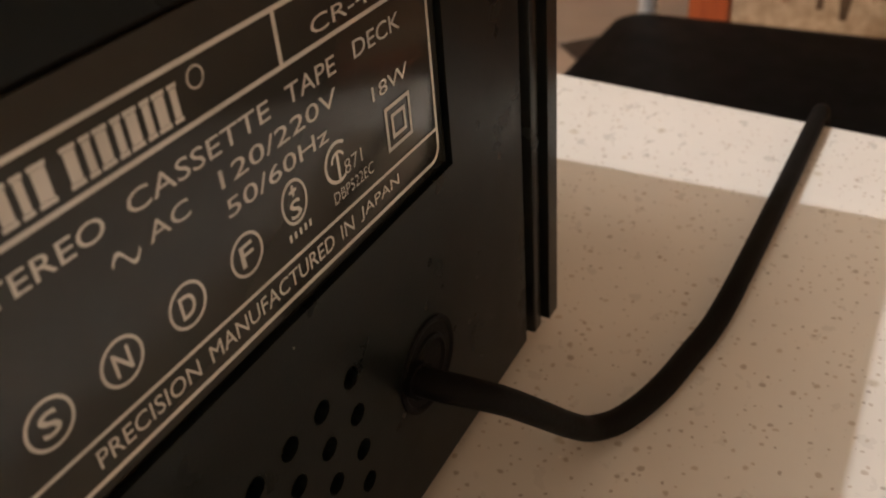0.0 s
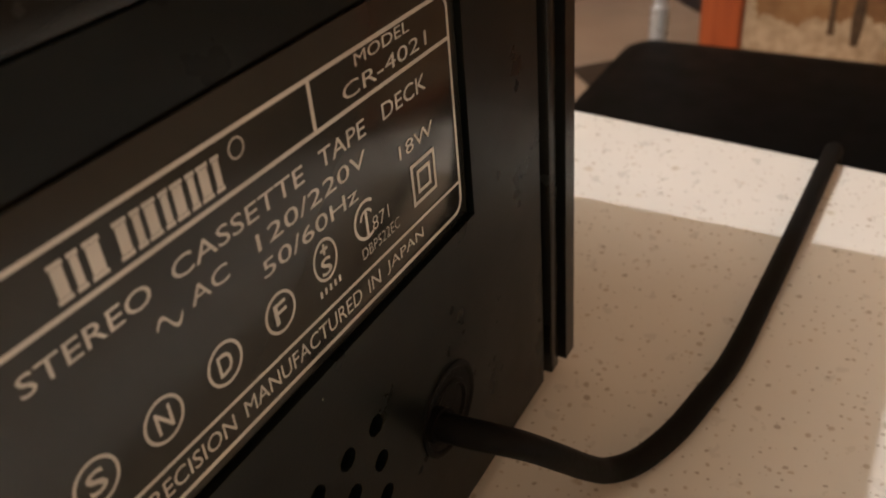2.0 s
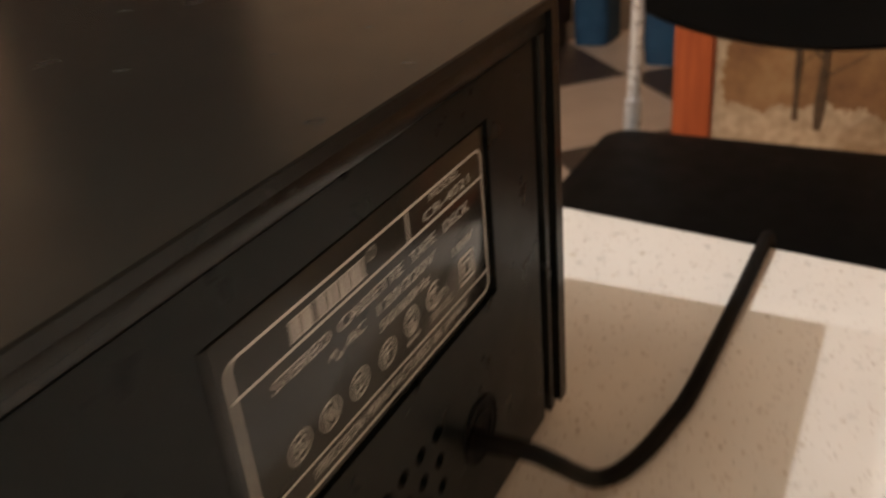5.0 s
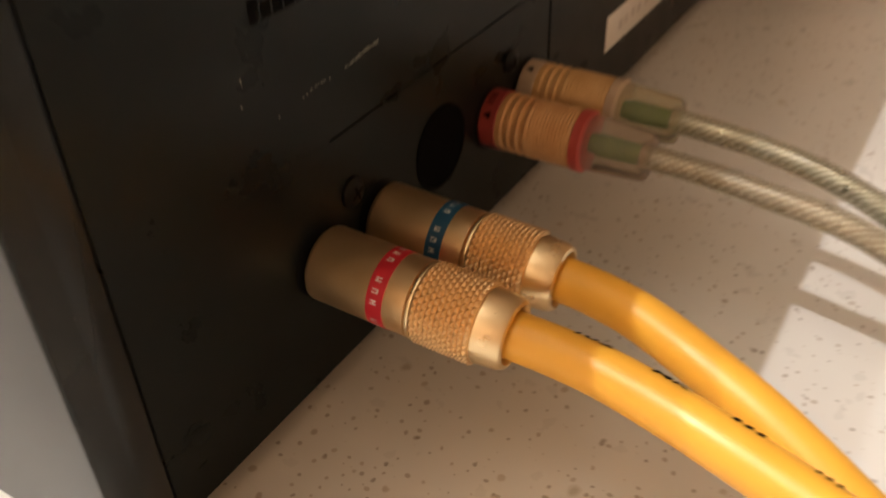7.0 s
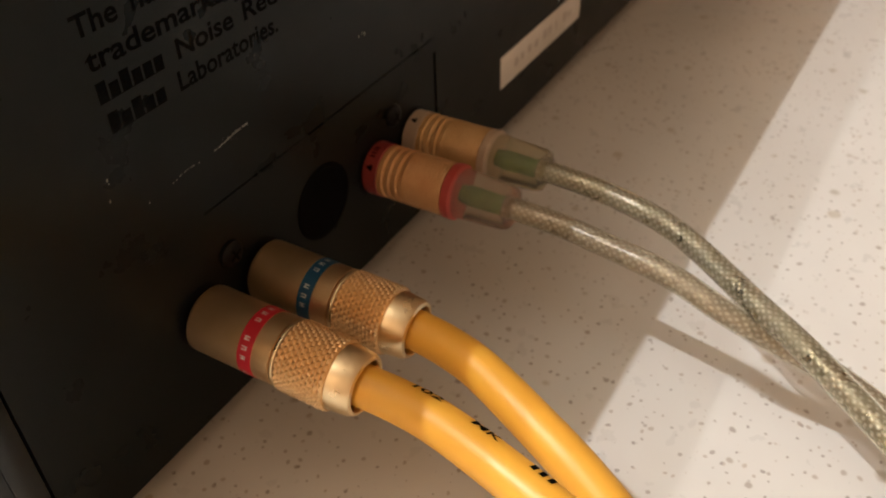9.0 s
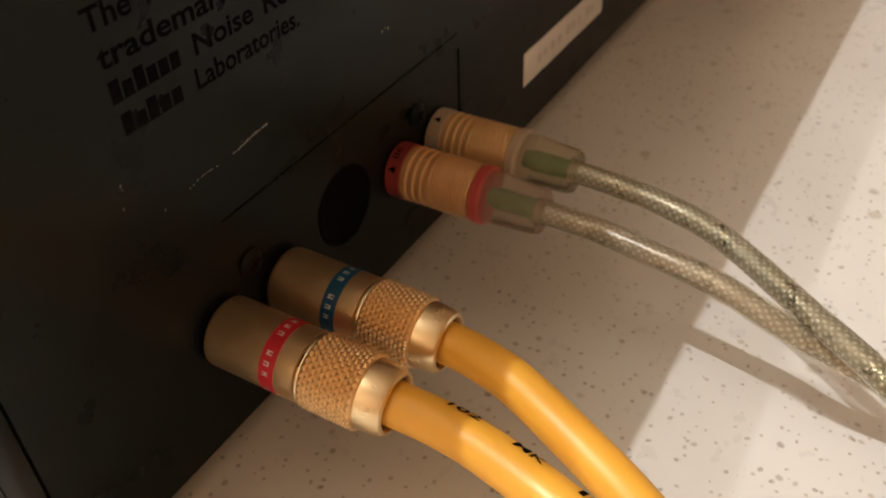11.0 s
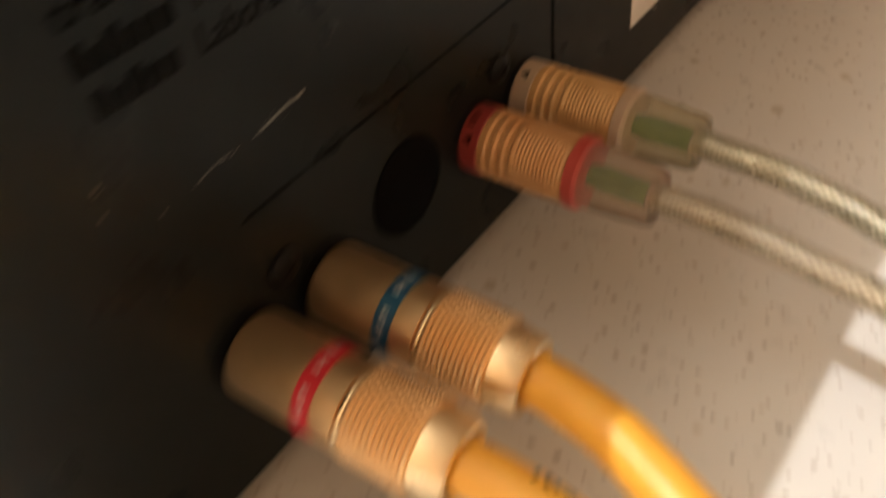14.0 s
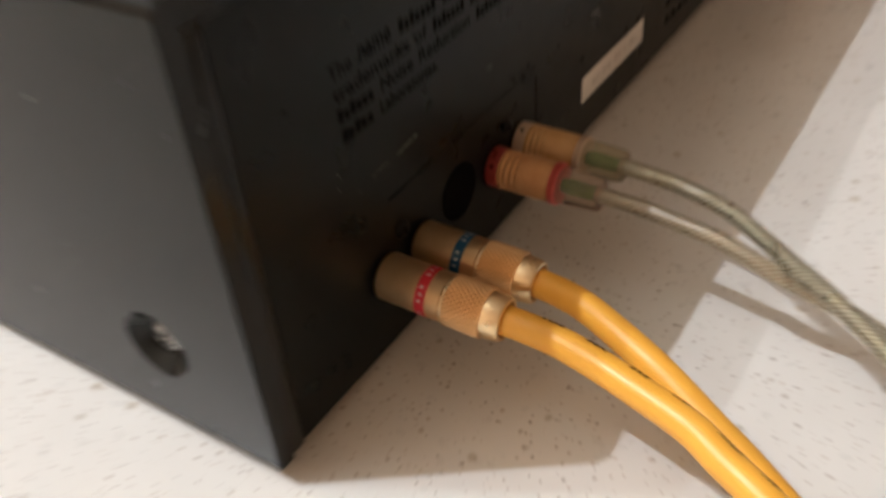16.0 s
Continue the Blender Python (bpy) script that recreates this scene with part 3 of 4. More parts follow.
bm = bmesh.new()
for k in range(64):
    t = k / 63
    x = 47.6 + 18.0 * t + random.uniform(-0.15, 0.15)
    z = 56.4 + 1.1 * t + 0.25 * math.sin(9 * t) + random.uniform(-0.12, 0.12)
    if 0.36 < t < 0.54 or random.random() < (0.42 if t < 0.36 else 0.12):
        continue
    s = random.uniform(0.08, 0.24) * (0.8 if t < 0.36 else 1.5)
    bm.faces.new([bm.verts.new((x + dx * s, -0.02, z + dz * s)) for dx, dz in ((-1.3, -0.5), (0.9, -0.6), (1.3, 0.5), (-0.6, 0.7))])
for k in range(14):
    x, z, s = random.uniform(59, 65), 57.2 + random.uniform(-0.9, 0.7), random.uniform(0.05, 0.11)
    bm.faces.new([bm.verts.new((x + dx * s, -0.021, z + dz * s)) for dx, dz in ((-1.3, -0.5), (0.9, -0.6), (1.3, 0.5), (-0.6, 0.7))])
for x, z, s in ((36.5, 63.7, 0.26), (36.6, 63.0, 0.16), (35.9, 60.3, 0.26), (42.4, 55.9, 0.2), (99.2, 59.2, 0.3), (100.2, 59.5, 0.2), (101.1, 59.0, 0.32), (352.0, 56.5, 0.2)):
    bm.faces.new([bm.verts.new((x + dx * s, -0.02, z + dz * s)) for dx, dz in ((-0.6, -1.0), (0.5, -0.8), (0.7, 1.1), (-0.4, 0.9))])
tagged(part("scratch", bm, SCRATCH, panel, "bare metal scratches in the paint"), kind="stuff")


def screw(x, z, parent, r=2.6, mat=None, y=0.0):
    s = part("screw", lathe(bmesh.new(), [(0, r), (0.5, r), (1.0, r * 0.8), (1.25, r * 0.35)], (x, y, z), (0, -1, 0), 24), mat or SCREW, parent)
    bm = bmesh.new()
    for a in (0.4, 0.4 + math.pi / 2):
        dx, dz = math.cos(a) * r * 0.55, math.sin(a) * r * 0.55
        nx, nz = -math.sin(a) * 0.25, math.cos(a) * 0.25
        bm.faces.new([bm.verts.new((x + i * dx + j * nx, y - 1.3, z + i * dz + j * nz)) for i, j in ((-1, -1), (1, -1), (1, 1), (-1, 1))])
    part("cross_slot", bm, INK, s)
    return s


DARKSCREW = painted("blackened_screw", (0.003, 0.003, 0.003), (0.007, 0.0067, 0.006), 0.45, 900, 0.3, 0.0001, 0.4, gloss=0.25)
screw(55.8, 36.2, deck, 2.6, DARKSCREW)
screw(108.5, 36.8, deck, 2.6, DARKSCREW)
# slightly raised near-black disc; its colour paints the shade of a hole
part("screw_hole", lathe(bmesh.new(), [(0, 3.0), (0.15, 3.2), (0.3, 3.0)], (285.9, 0.1, 43.0), (0, -1, 0), 24), CAVITY_SHADE, deck)

# cover screw in a dished hole on the short side
part("dish", lathe(bmesh.new(), [(-0.06, 9.55), (0.05, 9.3), (0.9, 8.7), (3.4, 6.3), (4.4, 5.4), (4.6, 5.0), (4.6, 0.2)], (0, DISH[0], DISH[1]), (1, 0, 0), 36, False), COVER, deck, "pressed screw recess")
side = part("cover_screw", lathe(bmesh.new(), [(0, 4.5), (0.9, 4.4), (1.8, 3.5), (2.2, 1.6)], (4.5, DISH[0], DISH[1]), (-1, 0, 0), 30), OLDSCREW, deck, "worn cross-head cover screw")
bm = bmesh.new()
for a in (0.5, 0.5 + math.pi / 2):
    c, s = math.cos(a), math.sin(a)
    bm.faces.new([bm.verts.new((2.26, DISH[0] + i * c * 2.6 - j * s * 0.55, DISH[1] + i * s * 2.6 + j * c * 0.55)) for i, j in ((-1, -1), (1, -1), (1, 1), (-1, 1))])
part("cross_slot", bm, INK, side)

# sockets
JACKS = [(46.9, 28.6), (62.7, 27.7), (100.7, 28.2), (116.2, 28.0)]
for x, z in JACKS:
    part("phono_socket", lathe(bmesh.new(), [(0, 6.6 if x > 90 else 6.2), (0.08, 6.6 if x > 90 else 6.2), (0.12, 4.4), (6.0, 4.2)], (x, -0.02, z), (0, -1, 0), 30), PLASTIC, deck)
din = part("round_socket", lathe(bmesh.new(), [(0, 8.3), (0.25, 8.2), (0.35, 7.7), (0.35, 7.3), (0.15, 7.1)], (82.4, -0.02, 30.6), (0, -1, 0), 40), INK, deck, "empty black round multi-pin socket")
for k in range(5):
    a = math.pi * (0.0 + k / 4)
    part("pin_hole", lathe(bmesh.new(), [(0, 0.9), (0.05, 0.9)], (82.4 + 3.6 * math.cos(a), -0.18, 30.6 + 3.6 * math.sin(a)), (0, -1, 0), 12), INK, din)

# strain relief of the mains lead
part("strain_relief", lathe(bmesh.new(), [(0, 8.3), (0.35, 8.2), (0.5, 7.8), (0.45, 7.4), (0.12, 7.0), (0.1, 5.4), (0.5, 5.2), (0.6, 4.6), (0.1, 4.2)], (380.2, -0.02, 30.2), (0, -1, 0), 36), RUBBER, deck, "black moulded cord grommet")

# ---------------------------------------------------------------- mains lead
lead = thing("power_cord", (420, -28, 0), "black rubber mains cord lying on the table and over its edge", "power cord")
LEAD = [(375.4, 1.5, 31.2), (375.0, -5, 32.0), (376.6, -10.2, 31.0), (380.6, -13.4, 27.0), (387.6, -16.2, 18.8), (394.6, -18.6, 10.6), (400.2, -20.6, 5.4), (407, -24.0, 3.0), (417, -27.6, 2.6),
        (429, -30.1, 2.5), (443.3, -32.4, 2.5), (470.1, -33.7, 2.5), (502.8, -34.8, 2.6), (537.7, -35.8, 2.8), (547, -36.0, 1.5), (551, -35.8, -8), (552, -35, -40), (553, -30, -200), (556, -24, -420)]
part("cable", tube(bmesh.new(), LEAD, 2.5, 2.3, 18, 12), RUBBER, lead)
part("sleeve", tube(bmesh.new(), [LEAD[0], (375.1, -2.0, 31.7)], 3.1, 2.9, 18, 8), RUBBER, lead, "short moulded sleeve")


# ---------------------------------------------------------------- audio leads
def knurl_ripple(s0):
    def f(th, s):
        turn, row = 16 * th, (s - s0) / 0.8
        p, q = (math.asin(min(1.0, abs(math.sin(v)))) / 1.5708 for v in (row * math.pi, turn + math.floor(row + 1e-6) % 2 * 1.5708))
        return 0.6 * min(p, 0.12 + 1.0 * q) - 0.2
    return f


def gold_plug(x, z, band, lead_label, points, dx):
    """Gold barrel, coloured band, knurled sleeve, bright collar; yellow lead behind it."""
    axis = Vector((dx, -1, -0.045)).normalized()
    t = thing("audio_cable", (x, -60, 0), lead_label, "audio cable", "yellow audio leads")
    o = Vector((x - dx * 2, -0.8, z))
    plug = part("plug", lathe(bmesh.new(), [(0, 5.5), (0.5, 6.05), (1.0, 6.15), (17.7, 6.15), (17.9, 5.8), (18.7, 5.8)], o, axis, 56), GOLD, t, "satin gold phono plug barrel")
    part("band", lathe(bmesh.new(), [(11.4, 6.1), (11.45, 6.22), (14.2, 6.22), (14.25, 6.1)], o, axis, 56, False), band, plug)
    a, u, w = basis(axis)
    bm = bmesh.new()
    for k in range(22):
        th = 2 * math.pi * k / 22
        if k % 11 in (0, 4, 8):
            continue
        for s0, s1, e0, e1 in ((12.2, 13.3, -0.36, -0.16), (12.2, 13.3, 0.16, 0.34), (12.4 + 0.3 * (k % 3), 12.65 + 0.3 * (k % 3), -0.16, 0.16)):
            q = [o + a * s + (u * math.cos(th + e / 6.2) + w * math.sin(th + e / 6.2)) * 6.25 for s, e in ((s0, e0), (s1, e0), (s1, e1), (s0, e1))]
            bm.faces.new([bm.verts.new(c) for c in q])
    tagged(part("band_bar", bm, WHITEINK, plug), kind="stuff")
    part("ring", lathe(bmesh.new(), [(18.0, 5.7), (18.05, 6.2), (18.35, 6.3), (18.65, 6.2), (18.7, 5.7)], o, axis, 56), GOLDBRIGHT, plug, "polished gold ring")
    n = 96
    prof = [(18.7 + 9.6 * k / n, 6.2) for k in range(n + 1)]
    bm = lathe(bmesh.new(), prof, o, axis, 320, True, knurl_ripple(18.7))
    part("knurled_sleeve", bm, GOLD, plug, "diamond-knurled gold sleeve", 50)
    part("collar", lathe(bmesh.new(), [(28.3, 5.7), (28.6, 5.9), (32.1, 5.6), (32.9, 5.2), (33.1, 4.6), (32.7, 4.4), (29.5, 4.4)], o, axis, 56), GOLDBRIGHT, plug, "polished gold collar")
    cable = part("cable", tube(bmesh.new(), [o + axis * 28] + [o + axis * 34] + points, 3.65, None, 28, 12), YELLOW, t, "yellow round rubber jacket")
    return t, cable, points


TAIL_R = [(20, -112, 25.5), (-12, -150, 17), (-48, -205, 6.5), (-95, -290, 4.2), (-120, -400, 4.2), (-128, -520, 4.2), (-129, -612, 4.6), (-129, -625, -2), (-129, -628, -60)]
TAIL_B = [(30, -112, 15.5), (6, -150, 9), (-32, -205, 4.2), (-78, -290, 4.2), (-106, -400, 4.2), (-116, -520, 4.2), (-117, -612, 4.6), (-117, -625, -2), (-117, -628, -60)]
red_pts = [(47.9, -41, 26.9), (46.9, -48, 27.3), (44.6, -57, 27.8), (42.0, -66, 28.0), (37.9, -80, 27.6), (33.8, -88, 27.2)] + TAIL_R
blue_pts = [(62.6, -41, 26.4), (60.3, -48.5, 26.7), (54.8, -61, 26.3), (50.6, -71, 24.8), (44.8, -84, 21.4), (40.8, -93, 19.2)] + TAIL_B
_, cable_red, _ = gold_plug(46.9, 28.6, REDBAND, "yellow audio lead with a gold phono plug banded red", [Vector(p) for p in red_pts], 0.03)
gold_plug(62.7, 27.7, BLUEBAND, "yellow audio lead with a gold phono plug banded blue", [Vector(p) for p in blue_pts], 0.03)

# black print along the yellow lead: what can be read as characters, the rest as bars
def on_tube(bm, points, radius, start, lean):
    """Bends flat print (x along, z across) round a tube, facing up and to one side."""
    path = smooth_path(points, 40)
    far = [0.0]
    for p, q in zip(path, path[1:]):
        far.append(far[-1] + (q - p).length)
    for v in bm.verts:
        at = v.co.x + start
        i = max(k for k in range(len(far) - 1) if far[k] <= at)
        way = (path[i + 1] - path[i]).normalized()
        centre = path[i] + way * (at - far[i])
        side = Vector((0, 0, 1)).cross(way).normalized()
        up = way.cross(side)
        a = lean + v.co.z / radius
        v.co = centre + (up * math.cos(a) + side * math.sin(a)) * radius
    return bm


lead_line = [Vector(p) for p in red_pts]
for word, start, length in (("102", 1.0, 5.8), ("MK", 13.0, 5.6), ("III", 24.6, 4.2)):
    bm = lettering(bmesh.new(), word, 0, length, -0.85, 0.85, 0.0, 0.02)
    part("printed_word", on_tube(bm, lead_line, 3.79, start, 0.58), INK, cable_red)
bm = bmesh.new()
for word in range(5):
    for k in range(5 if word % 2 else 3):
        x = 35.5 + 11.5 * word + 1.25 * k
        flat(bm, x, x + 0.45, -0.85, 0.85 if k % 3 else 0.3, 0.0)
part("printed_bars", on_tube(bm, lead_line, 3.79, 0.0, 0.58), INK, cable_red)


def clear_plug(x, z, gel, core, lead_label, points):
    """Gold barrel in tinted jelly, ribbed grip, clear tapered boot; braided lead behind."""
    t = thing("audio_cable", (x, -60, 0), lead_label, "audio cable", "braided audio leads")
    o, axis = Vector((x, -0.15, z)), Vector((0.01, -1, 0.0)).normalized()
    prof = [(3.6, 5.7)]
    for k in range(3):
        prof += [(4.9 + 1.75 * k, 5.8), (5.25 + 1.75 * k, 5.4), (5.95 + 1.75 * k, 5.4), (6.3 + 1.75 * k, 5.8)]
    for k in range(13):
        prof += [(10.3 + 0.68 * k, 5.82), (10.64 + 0.68 * k, 5.685)]
    prof += [(19.2, 5.8), (19.4, 5.2)]
    plug = part("plug", lathe(bmesh.new(), prof, o, axis, 48), REDAMBER if gel is REDGEL else AMBER, t, "ribbed gold phono plug barrel under clear jelly")
    part("front_ring", lathe(bmesh.new(), [(0, 5.3), (0.4, 5.85), (3.6, 5.9), (3.9, 5.5), (3.9, 4.6)], o, axis, 48), gel, plug)
    a, u, w = basis(axis)
    bm = bmesh.new()
    marks = [((0.9, 1.14), (2.5, 1.02), (2.5, 1.26))]
    if gel is REDGEL:
        marks = [((0.9, 0.58), (2.5, 0.45), (2.5, 0.71))] + [((1.0, c), (2.3, c), (2.3, c + 0.06), (1.0, c + 0.06)) for c in (0.98, 1.12, 1.26, 1.38)]
    for mark in marks:
        bm.faces.new([bm.verts.new(o + a * d + (u * math.cos(th) + w * math.sin(th)) * 5.95) for d, th in mark])
    part("ring_mark", bm, INK, plug)
    part("rear_ring", lathe(bmesh.new(), [(19.1, 5.2), (19.3, 5.95), (21.0, 6.0), (21.6, 5.2)], o, axis, 48), REDRING if gel is REDGEL else gel, plug)
    part("inner_sleeve", lathe(bmesh.new(), [(21.6, 1.5), (24, 1.9), (32.4, 1.7)], o, axis, 24), core, plug)
    part("boot", lathe(bmesh.new(), [(21.0, 5.0), (21.5, 5.3), (22.5, 5.3), (32.0, 4.7), (33.0, 4.3), (33.3, 3.2)], o, axis, 48), PINKBOOT if gel is REDGEL else BOOT, plug, "clear yellowish plastic boot")
    run = [o + axis * 31.5, o + axis * 35.5] + points
    jacket = part("cable", tube(bmesh.new(), run, 2.35, None, 20, 14), JACKET, t, "clear plastic cable jacket")
    part("braid", tube(bmesh.new(), run, 1.75, None, 18, 14), PALEBRAID if gel is REDGEL else BRAID, jacket, "silver wire braid")
    return t


W_PTS = [(116.3, -42, 27.8), (115.4, -50.5, 27.4), (112.9, -60, 27.1), (108.3, -68.8, 27.0), (97.8, -82.4, 27.6), (88.6, -94.4, 28.2), (78, -108, 27.6), (60, -130, 26.5), (30, -170, 22), (-20, -240, 9), (-60, -310, 2.5),
         (-78, -400, 2.4), (-84, -520, 2.4), (-85, -614, 2.6), (-85, -624, -2), (-85, -627, -60)]
R_PTS = [(101.0, -43, 28.0), (99.8, -51.4, 28.0), (96.8, -67.2, 28.0), (94.6, -79.0, 25.6), (95.4, -90.0, 21.6), (94.4, -99.0, 20.0), (90.4, -109, 19.0), (80, -128, 17), (50, -166, 13), (3, -237, 5.5), (-42, -308, 2.4),
         (-64, -400, 2.4), (-71, -520, 2.4), (-72, -614, 2.6), (-72, -624, -2), (-72, -627, -60)]
clear_plug(116.2, 28.0, WHITEGEL, GREENCORE, "braided audio lead with a white-ringed gold phono plug", [Vector(p) for p in W_PTS])
clear_plug(100.7, 28.2, REDGEL, GREENCORE, "braided audio lead with a red-ringed gold phono plug", [Vector(p) for p in R_PTS])

# ---------------------------------------------------------------- chair beyond the table
chair = thing("chair", (1150, 50, FLOOR), "chrome tube chair with black padded seat and backrest", "chair")
SEAT = -300.0


def cushion(x0, x1, y0, y1, z0, z1, corner, edge):
    """A slab with round corners and a soft edge."""
    bm = bmesh.new()
    outline = []
    for cx, cy, a0 in ((x1 - corner, y1 - corner, 0), (x0 + corner, y1 - corner, 90), (x0 + corner, y0 + corner, 180), (x1 - corner, y0 + corner, 270)):
        outline += [(cx, cy, radians(a0 + 90 * k / 8)) for k in range(9)]
    rings = []
    for inset, z in ((edge, z0), (0, z0 + edge), (0, z1 - edge), (edge * 0.35, z1 - edge * 0.3), (edge, z1), (edge * 3, z1 + 3)):
        rings.append([bm.verts.new((cx + (corner - inset) * math.cos(a), cy + (corner - inset) * math.sin(a), z)) for cx, cy, a in outline])
    for p, q in zip(rings, rings[1:]):
        for k in range(len(p)):
            bm.faces.new((p[k], p[(k + 1) % len(p)], q[(k + 1) % len(p)], q[k]))
    bm.faces.new(rings[0][::-1])
    bm.faces.new(rings[-1])
    bmesh.ops.recalc_face_normals(bm, faces=bm.faces)
    return bm


part("seat", cushion(905, 1390, -190, 300, SEAT - 45, SEAT, 42, 10), SEATBLACK, chair, "black padded seat")


def backrest():
    """A curved pad whose lower edge bows down in the middle."""
    bm = bmesh.new()
    n, cols = 28, []
    for k in range(n + 1):
        t = k / n * 2 - 1
        y = 55 + 226 * t
        bow = 42 * (1 - t * t)
        low, high = -150 - bow * 1.15 + 10 * t ** 8, 90 + bow * 0.3 - 26 * t ** 8
        x = 1432 + 26 * (1 - t * t)
        cols.append([bm.verts.new(c) for c in ((x - 12, y, low + 8), (x, y, low), (x + 16, y, low + 8), (x + 16, y, high - 8), (x, y, high), (x - 12, y, high - 8))])
    for p, q in zip(cols, cols[1:]):
        for j in range(6):
            bm.faces.new((p[j], p[(j + 1) % 6], q[(j + 1) % 6], q[j]))
    bm.faces.new(cols[0])
    bm.faces.new(cols[-1][::-1])
    bmesh.ops.recalc_face_normals(bm, faces=bm.faces)
    return bm


part("backrest", backrest(), SEATBLACK, chair, "black padded curved backrest", 50)
for y in (-165, 272):
    part("back_post", tube(bmesh.new(), [(1345, y, SEAT - 48), (1392, y, SEAT - 46), (1408, y, SEAT - 26), (1414, y, SEAT + 60), (1426, y, SEAT + 160), (1436, y, SEAT + 330)], 9.5, None, 16, 8), CHROME, chair)
    part("ferrule", tube(bmesh.new(), [(1400, y, SEAT - 36), (1407, y, SEAT - 22), (1411, y, SEAT + 34)], 12.5, None, 16, 8), CHROME, chair, "bright chrome ferrule")
    part("leg", tube(bmesh.new(), [(1340, y, SEAT - 46), (1352, y, SEAT - 120), (1372, y, FLOOR + 2)], 10, None, 16, 8), CHROME, chair)
    part("leg", tube(bmesh.new(), [(935, y, SEAT - 46), (928, y, SEAT - 120), (912, y, FLOOR + 2)], 10, None, 16, 8), CHROME, chair)

# ---------------------------------------------------------------- tapestry screen beyond the chair
SX = 2150.0
screen = thing("floor_screen", (SX, 0, FLOOR), "floor screen with an orange wood post and a brown woven tapestry", "screen")
PY0, PY1 = 316.0, 400.0
part("post", box(bmesh.new(), SX - 10, SX + 50, PY0, PY1, FLOOR, 420, 4), REDWOOD, screen, "orange-stained wooden post")
part("post", box(bmesh.new(), SX - 10, SX + 50, -1000, -900, FLOOR, 420, 4), REDWOOD, screen, "orange-stained wooden post")
part("top_rail", box(bmesh.new(), SX, SX + 40, -900, PY0, 340, 420, 4), REDWOOD, screen)
part("bottom_rail", box(bmesh.new(), SX, SX + 40, -900, PY0, FLOOR + 40, FLOOR + 100, 4), REDWOOD, screen)
tap = part("tapestry", box(bmesh.new(), SX + 14, SX + 22, -899, PY0 - 1, FLOOR + 101, 339), WEAVE, screen, "brown woven tapestry with dark trees and a cream border")


def fringe():
    """Uneven cream border down the side and along the foot, in narrow overlapping locks."""
    bm = bmesh.new()
    for k in range(420):
        y = -895 + (PY0 - 4 + 895) * k / 419
        top = -532 + 10 * math.sin(y * 0.021) + 7 * math.sin(y * 0.075 + 1) + random.uniform(-7, 7)
        w, x = random.uniform(3, 6), SX + 13 - random.uniform(0, 3)
        bm.faces.new([bm.verts.new(c) for c in ((x, y - w, -640), (x, y + w, -640), (x, y + w * 0.8, top - 4), (x, y - w * 0.5, top))])
    for k in range(150):
        z = -560 + 890 * k / 149
        deep = 26 + 7 * math.sin(z * 0.03) + random.uniform(-5, 5)
        x = SX + 13 - random.uniform(0, 3)
        bm.faces.new([bm.verts.new(c) for c in ((x, PY0 - 2, z - 4), (x, PY0 - deep, z - 3), (x, PY0 - deep + 3, z + 4), (x, PY0 - 2, z + 5))])
    return bm


tagged(part("fringe", fringe(), FRINGE, screen, "uneven cream wool border"), kind="stuff")


def woven_tree(y, lean, foot, girth, crown=250):
    bm = bmesh.new()

    def limb(y0, z0, y1, z1, w0, w1):
        n = 16 if w0 > 5 else 6
        left, right = [], []
        for k in range(n + 1):
            t = k / n
            yy, zz = y0 + (y1 - y0) * t + 5 * math.sin(3.1 * t + y0), z0 + (z1 - z0) * t
            w = w0 + (w1 - w0) * t + random.uniform(-0.25, 0.35) * w0
            left.append(bm.verts.new((SX + 9.5, yy - w, zz)))
            right.append(bm.verts.new((SX + 9.5, yy + w, zz)))
        for k in range(n):
            bm.faces.new((left[k], right[k], right[k + 1], left[k + 1]))

    limb(y, foot, y + lean, crown, girth, girth * 0.4)
    for k in range(17):
        t = 0.14 + 0.045 * k
        z = foot + (crown - foot) * t
        side = 1 if k % 2 else -1
        limb(y + lean * t, z, y + lean * t + side * random.uniform(30, 90), z + random.uniform(15, 70), girth * 0.4, 1.2)
    return bm


part("woven_tree", woven_tree(144, 6, -560, 6), BARK, tap)
part("woven_tree", woven_tree(98, -4, -578, 9), BARK, tap)
part("woven_tree", woven_tree(-300, 10, -560, 14), BARK, tap)

# ---------------------------------------------------------------- bags on the floor far off


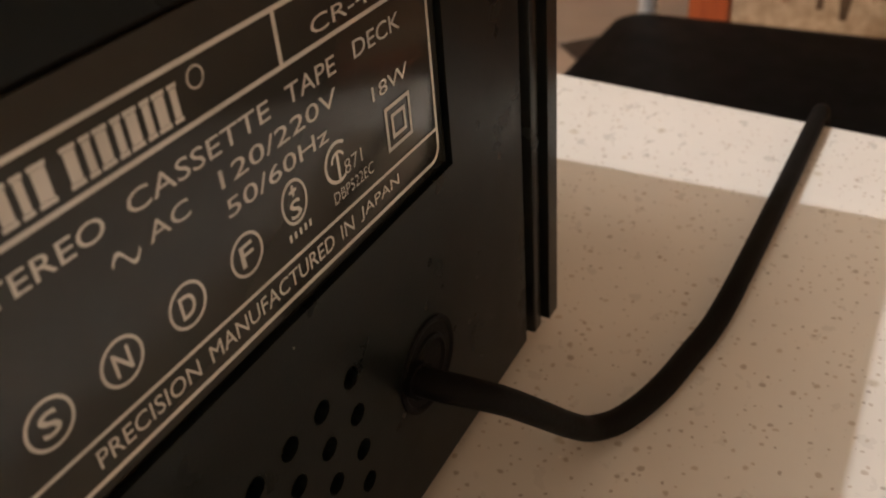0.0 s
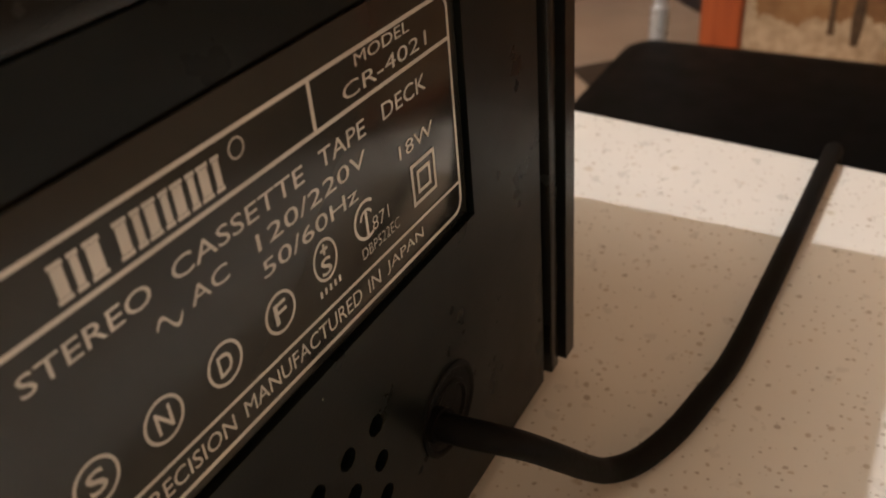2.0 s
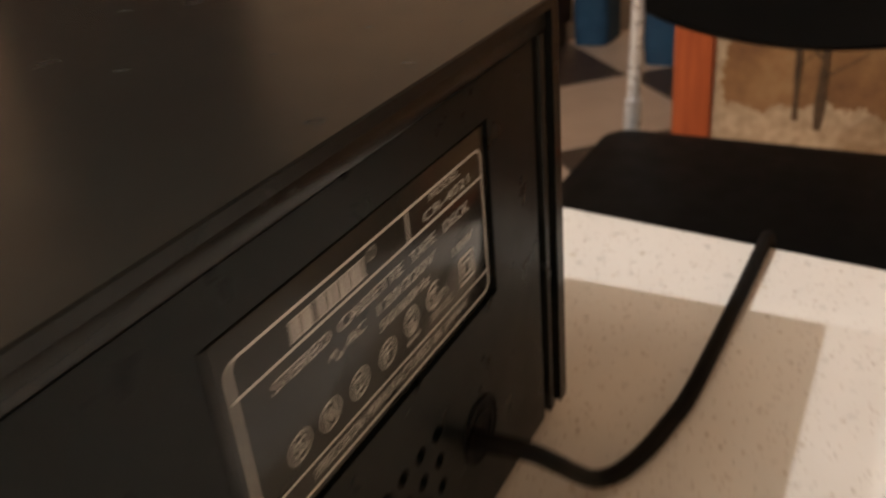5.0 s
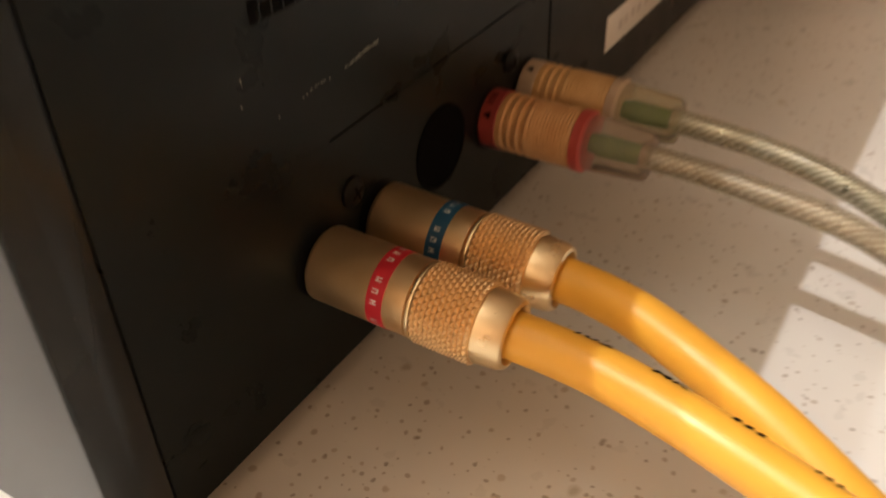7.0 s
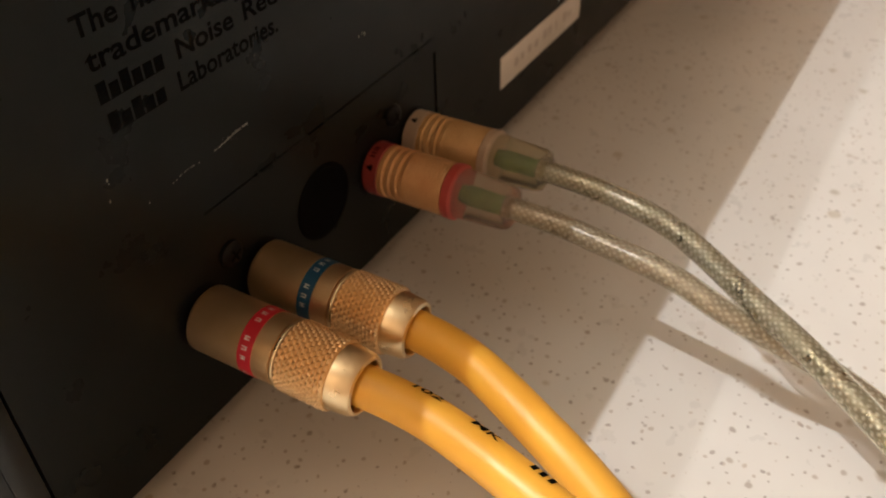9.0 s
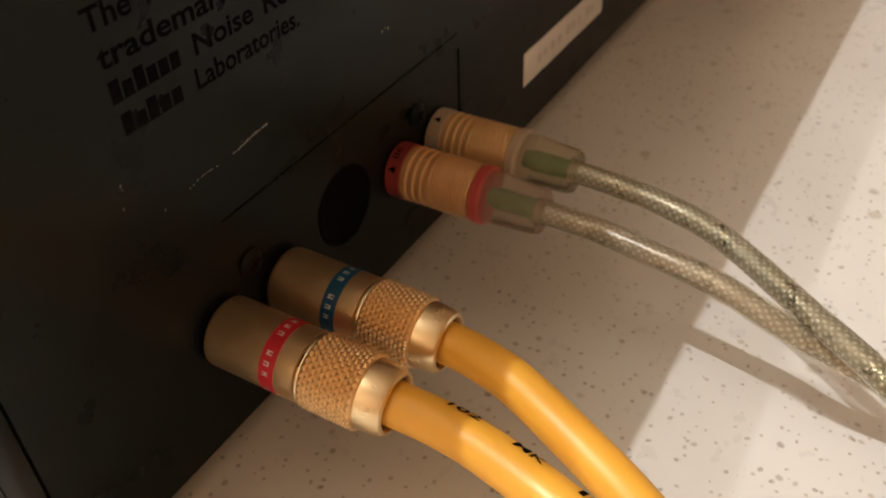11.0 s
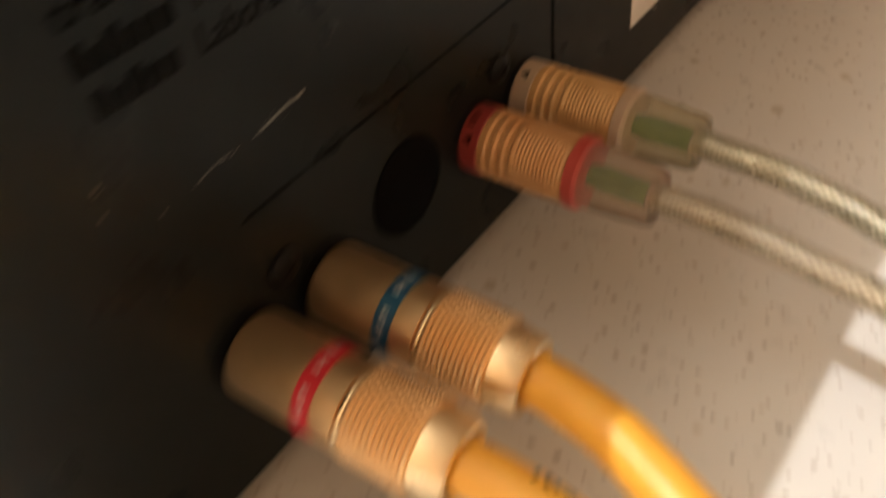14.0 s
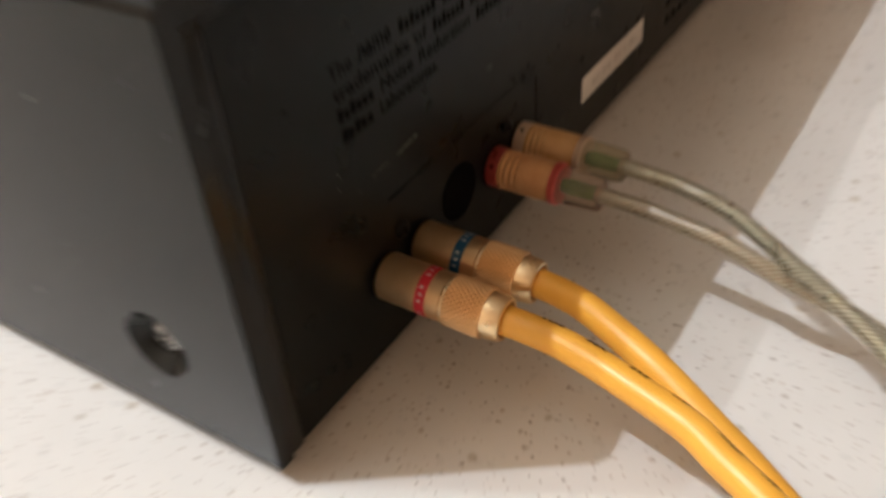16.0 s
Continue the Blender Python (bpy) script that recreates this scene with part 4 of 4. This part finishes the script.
def bag(name, x0, x1, y0, y1, h, mat, lab):
    t = thing(name, ((x0 + x1) / 2, (y0 + y1) / 2, FLOOR), lab, "bag")
    bm = bmesh.new()
    n, m = 18, 9
    rings = []
    for j in range(m + 1):
        s = j / m
        ring = []
        for k in range(4 * n):
            a = 2 * math.pi * k / (4 * n)
            c, q = math.cos(a), math.sin(a)
            c, q = math.copysign(abs(c) ** 0.45, c), math.copysign(abs(q) ** 0.45, q)
            sag = 1 + 0.035 * math.sin(3 * a + 5 * s) + 0.05 * math.sin(math.pi * s) - 0.22 * s ** 4
            ring.append(bm.verts.new(((x0 + x1) / 2 + c * (x1 - x0) / 2 * sag, (y0 + y1) / 2 + q * (y1 - y0) / 2 * sag, FLOOR + h * s)))
        rings.append(ring)
    for p, q in zip(rings, rings[1:]):
        for k in range(4 * n):
            bm.faces.new((p[k], p[(k + 1) % (4 * n)], q[(k + 1) % (4 * n)], q[k]))
    bm.faces.new(rings[0][::-1])
    bm.faces.new(rings[-1])
    bmesh.ops.recalc_face_normals(bm, faces=bm.faces)
    part("body", bm, mat, t)
    for side in (-1, 1):
        ym, yw, xm = (y0 + y1) / 2, (y1 - y0) * 0.2, (x0 + x1) / 2 + side * (x1 - x0) * 0.3
        part("handle", tube(bmesh.new(), [(xm, ym - yw, FLOOR + h - 30), (xm, ym - yw * 0.8, FLOOR + h + 60), (xm, ym, FLOOR + h + 90), (xm, ym + yw * 0.8, FLOOR + h + 60), (xm, ym + yw, FLOOR + h - 30)], 9, 4, 10, 6), mat, t)
    return t


bag("cloth_bag", 3060, 3300, 500, 740, 380, BLUECLOTH, "blue cloth bag standing on the tiled floor")
bag("cloth_bag", 3230, 3440, 915, 1040, 400, BLUECLOTH, "narrow blue cloth bag standing beside the brown cabinet")

# ---------------------------------------------------------------- cabinet beside the bags
cabinet = thing("cabinet", (2960, 1280, FLOOR), "dark red-brown wooden cabinet standing on the tiled floor", "cabinet")
part("plinth", box(bmesh.new(), 2640, 3280, 1075, 1480, FLOOR, FLOOR + 69, 3), BROWN, cabinet)
part("body", box(bmesh.new(), 2620, 3300, 1062, 1500, FLOOR + 70, 80, 4), BROWN, cabinet)
part("top", box(bmesh.new(), 2610, 3310, 1052, 1510, 81, 106, 5), BROWN, cabinet)

# ---------------------------------------------------------------- ceiling lamp
lamp = thing("ceiling_lamp", (-660, 1105, TOP), "white enamelled ceiling lamp with two bare bulbs", "lamp")
part("plate", lathe(bmesh.new(), [(0, 70), (12, 68), (18, 50)], (-660, 1105, TOP), (0, 0, -1), 32), LAMPWHITE, lamp)
part("bar", box(bmesh.new(), -675, -645, 940, 1270, TOP - 40, TOP - 19, 4), LAMPWHITE, lamp)
for y in (960, 1250):
    part("bulb_holder", lathe(bmesh.new(), [(0, 20), (60, 22), (95, 16)], (-660, y, TOP - 40), (0, 0, -1), 24), LAMPWHITE, lamp)

# ---------------------------------------------------------------- floor tiles
SIDE = 480.0
c45 = math.sqrt(0.5)
meshes = {}
for key, mat in ((0, LIGHTTILE), (1, DARKTILE)):
    bm = box(bmesh.new(), -SIDE / 2 + 2, SIDE / 2 - 2, -SIDE / 2 + 2, SIDE / 2 - 2, -8, 0, 1.5, 1)
    bmesh.ops.rotate(bm, cent=(0, 0, 0), matrix=Matrix.Rotation(radians(45), 3, "Z"), verts=bm.verts)
    first = part("tile", bm, mat)
    meshes[key] = first.data
    bpy.data.objects.remove(first)
for i in range(-11, 12):
    for j in range(-11, 12):
        x, y = 2610 + (i - j) * SIDE * c45, 750 + (i + j) * SIDE * c45
        if X0 + 350 < x < X1 - 300 and Y0 + 350 < y < Y1 - 350:
            t = new("tile", meshes[(i + j) % 2])
            t.location = Vector((x, y, FLOOR)) * 0.001
            t.parent = floor
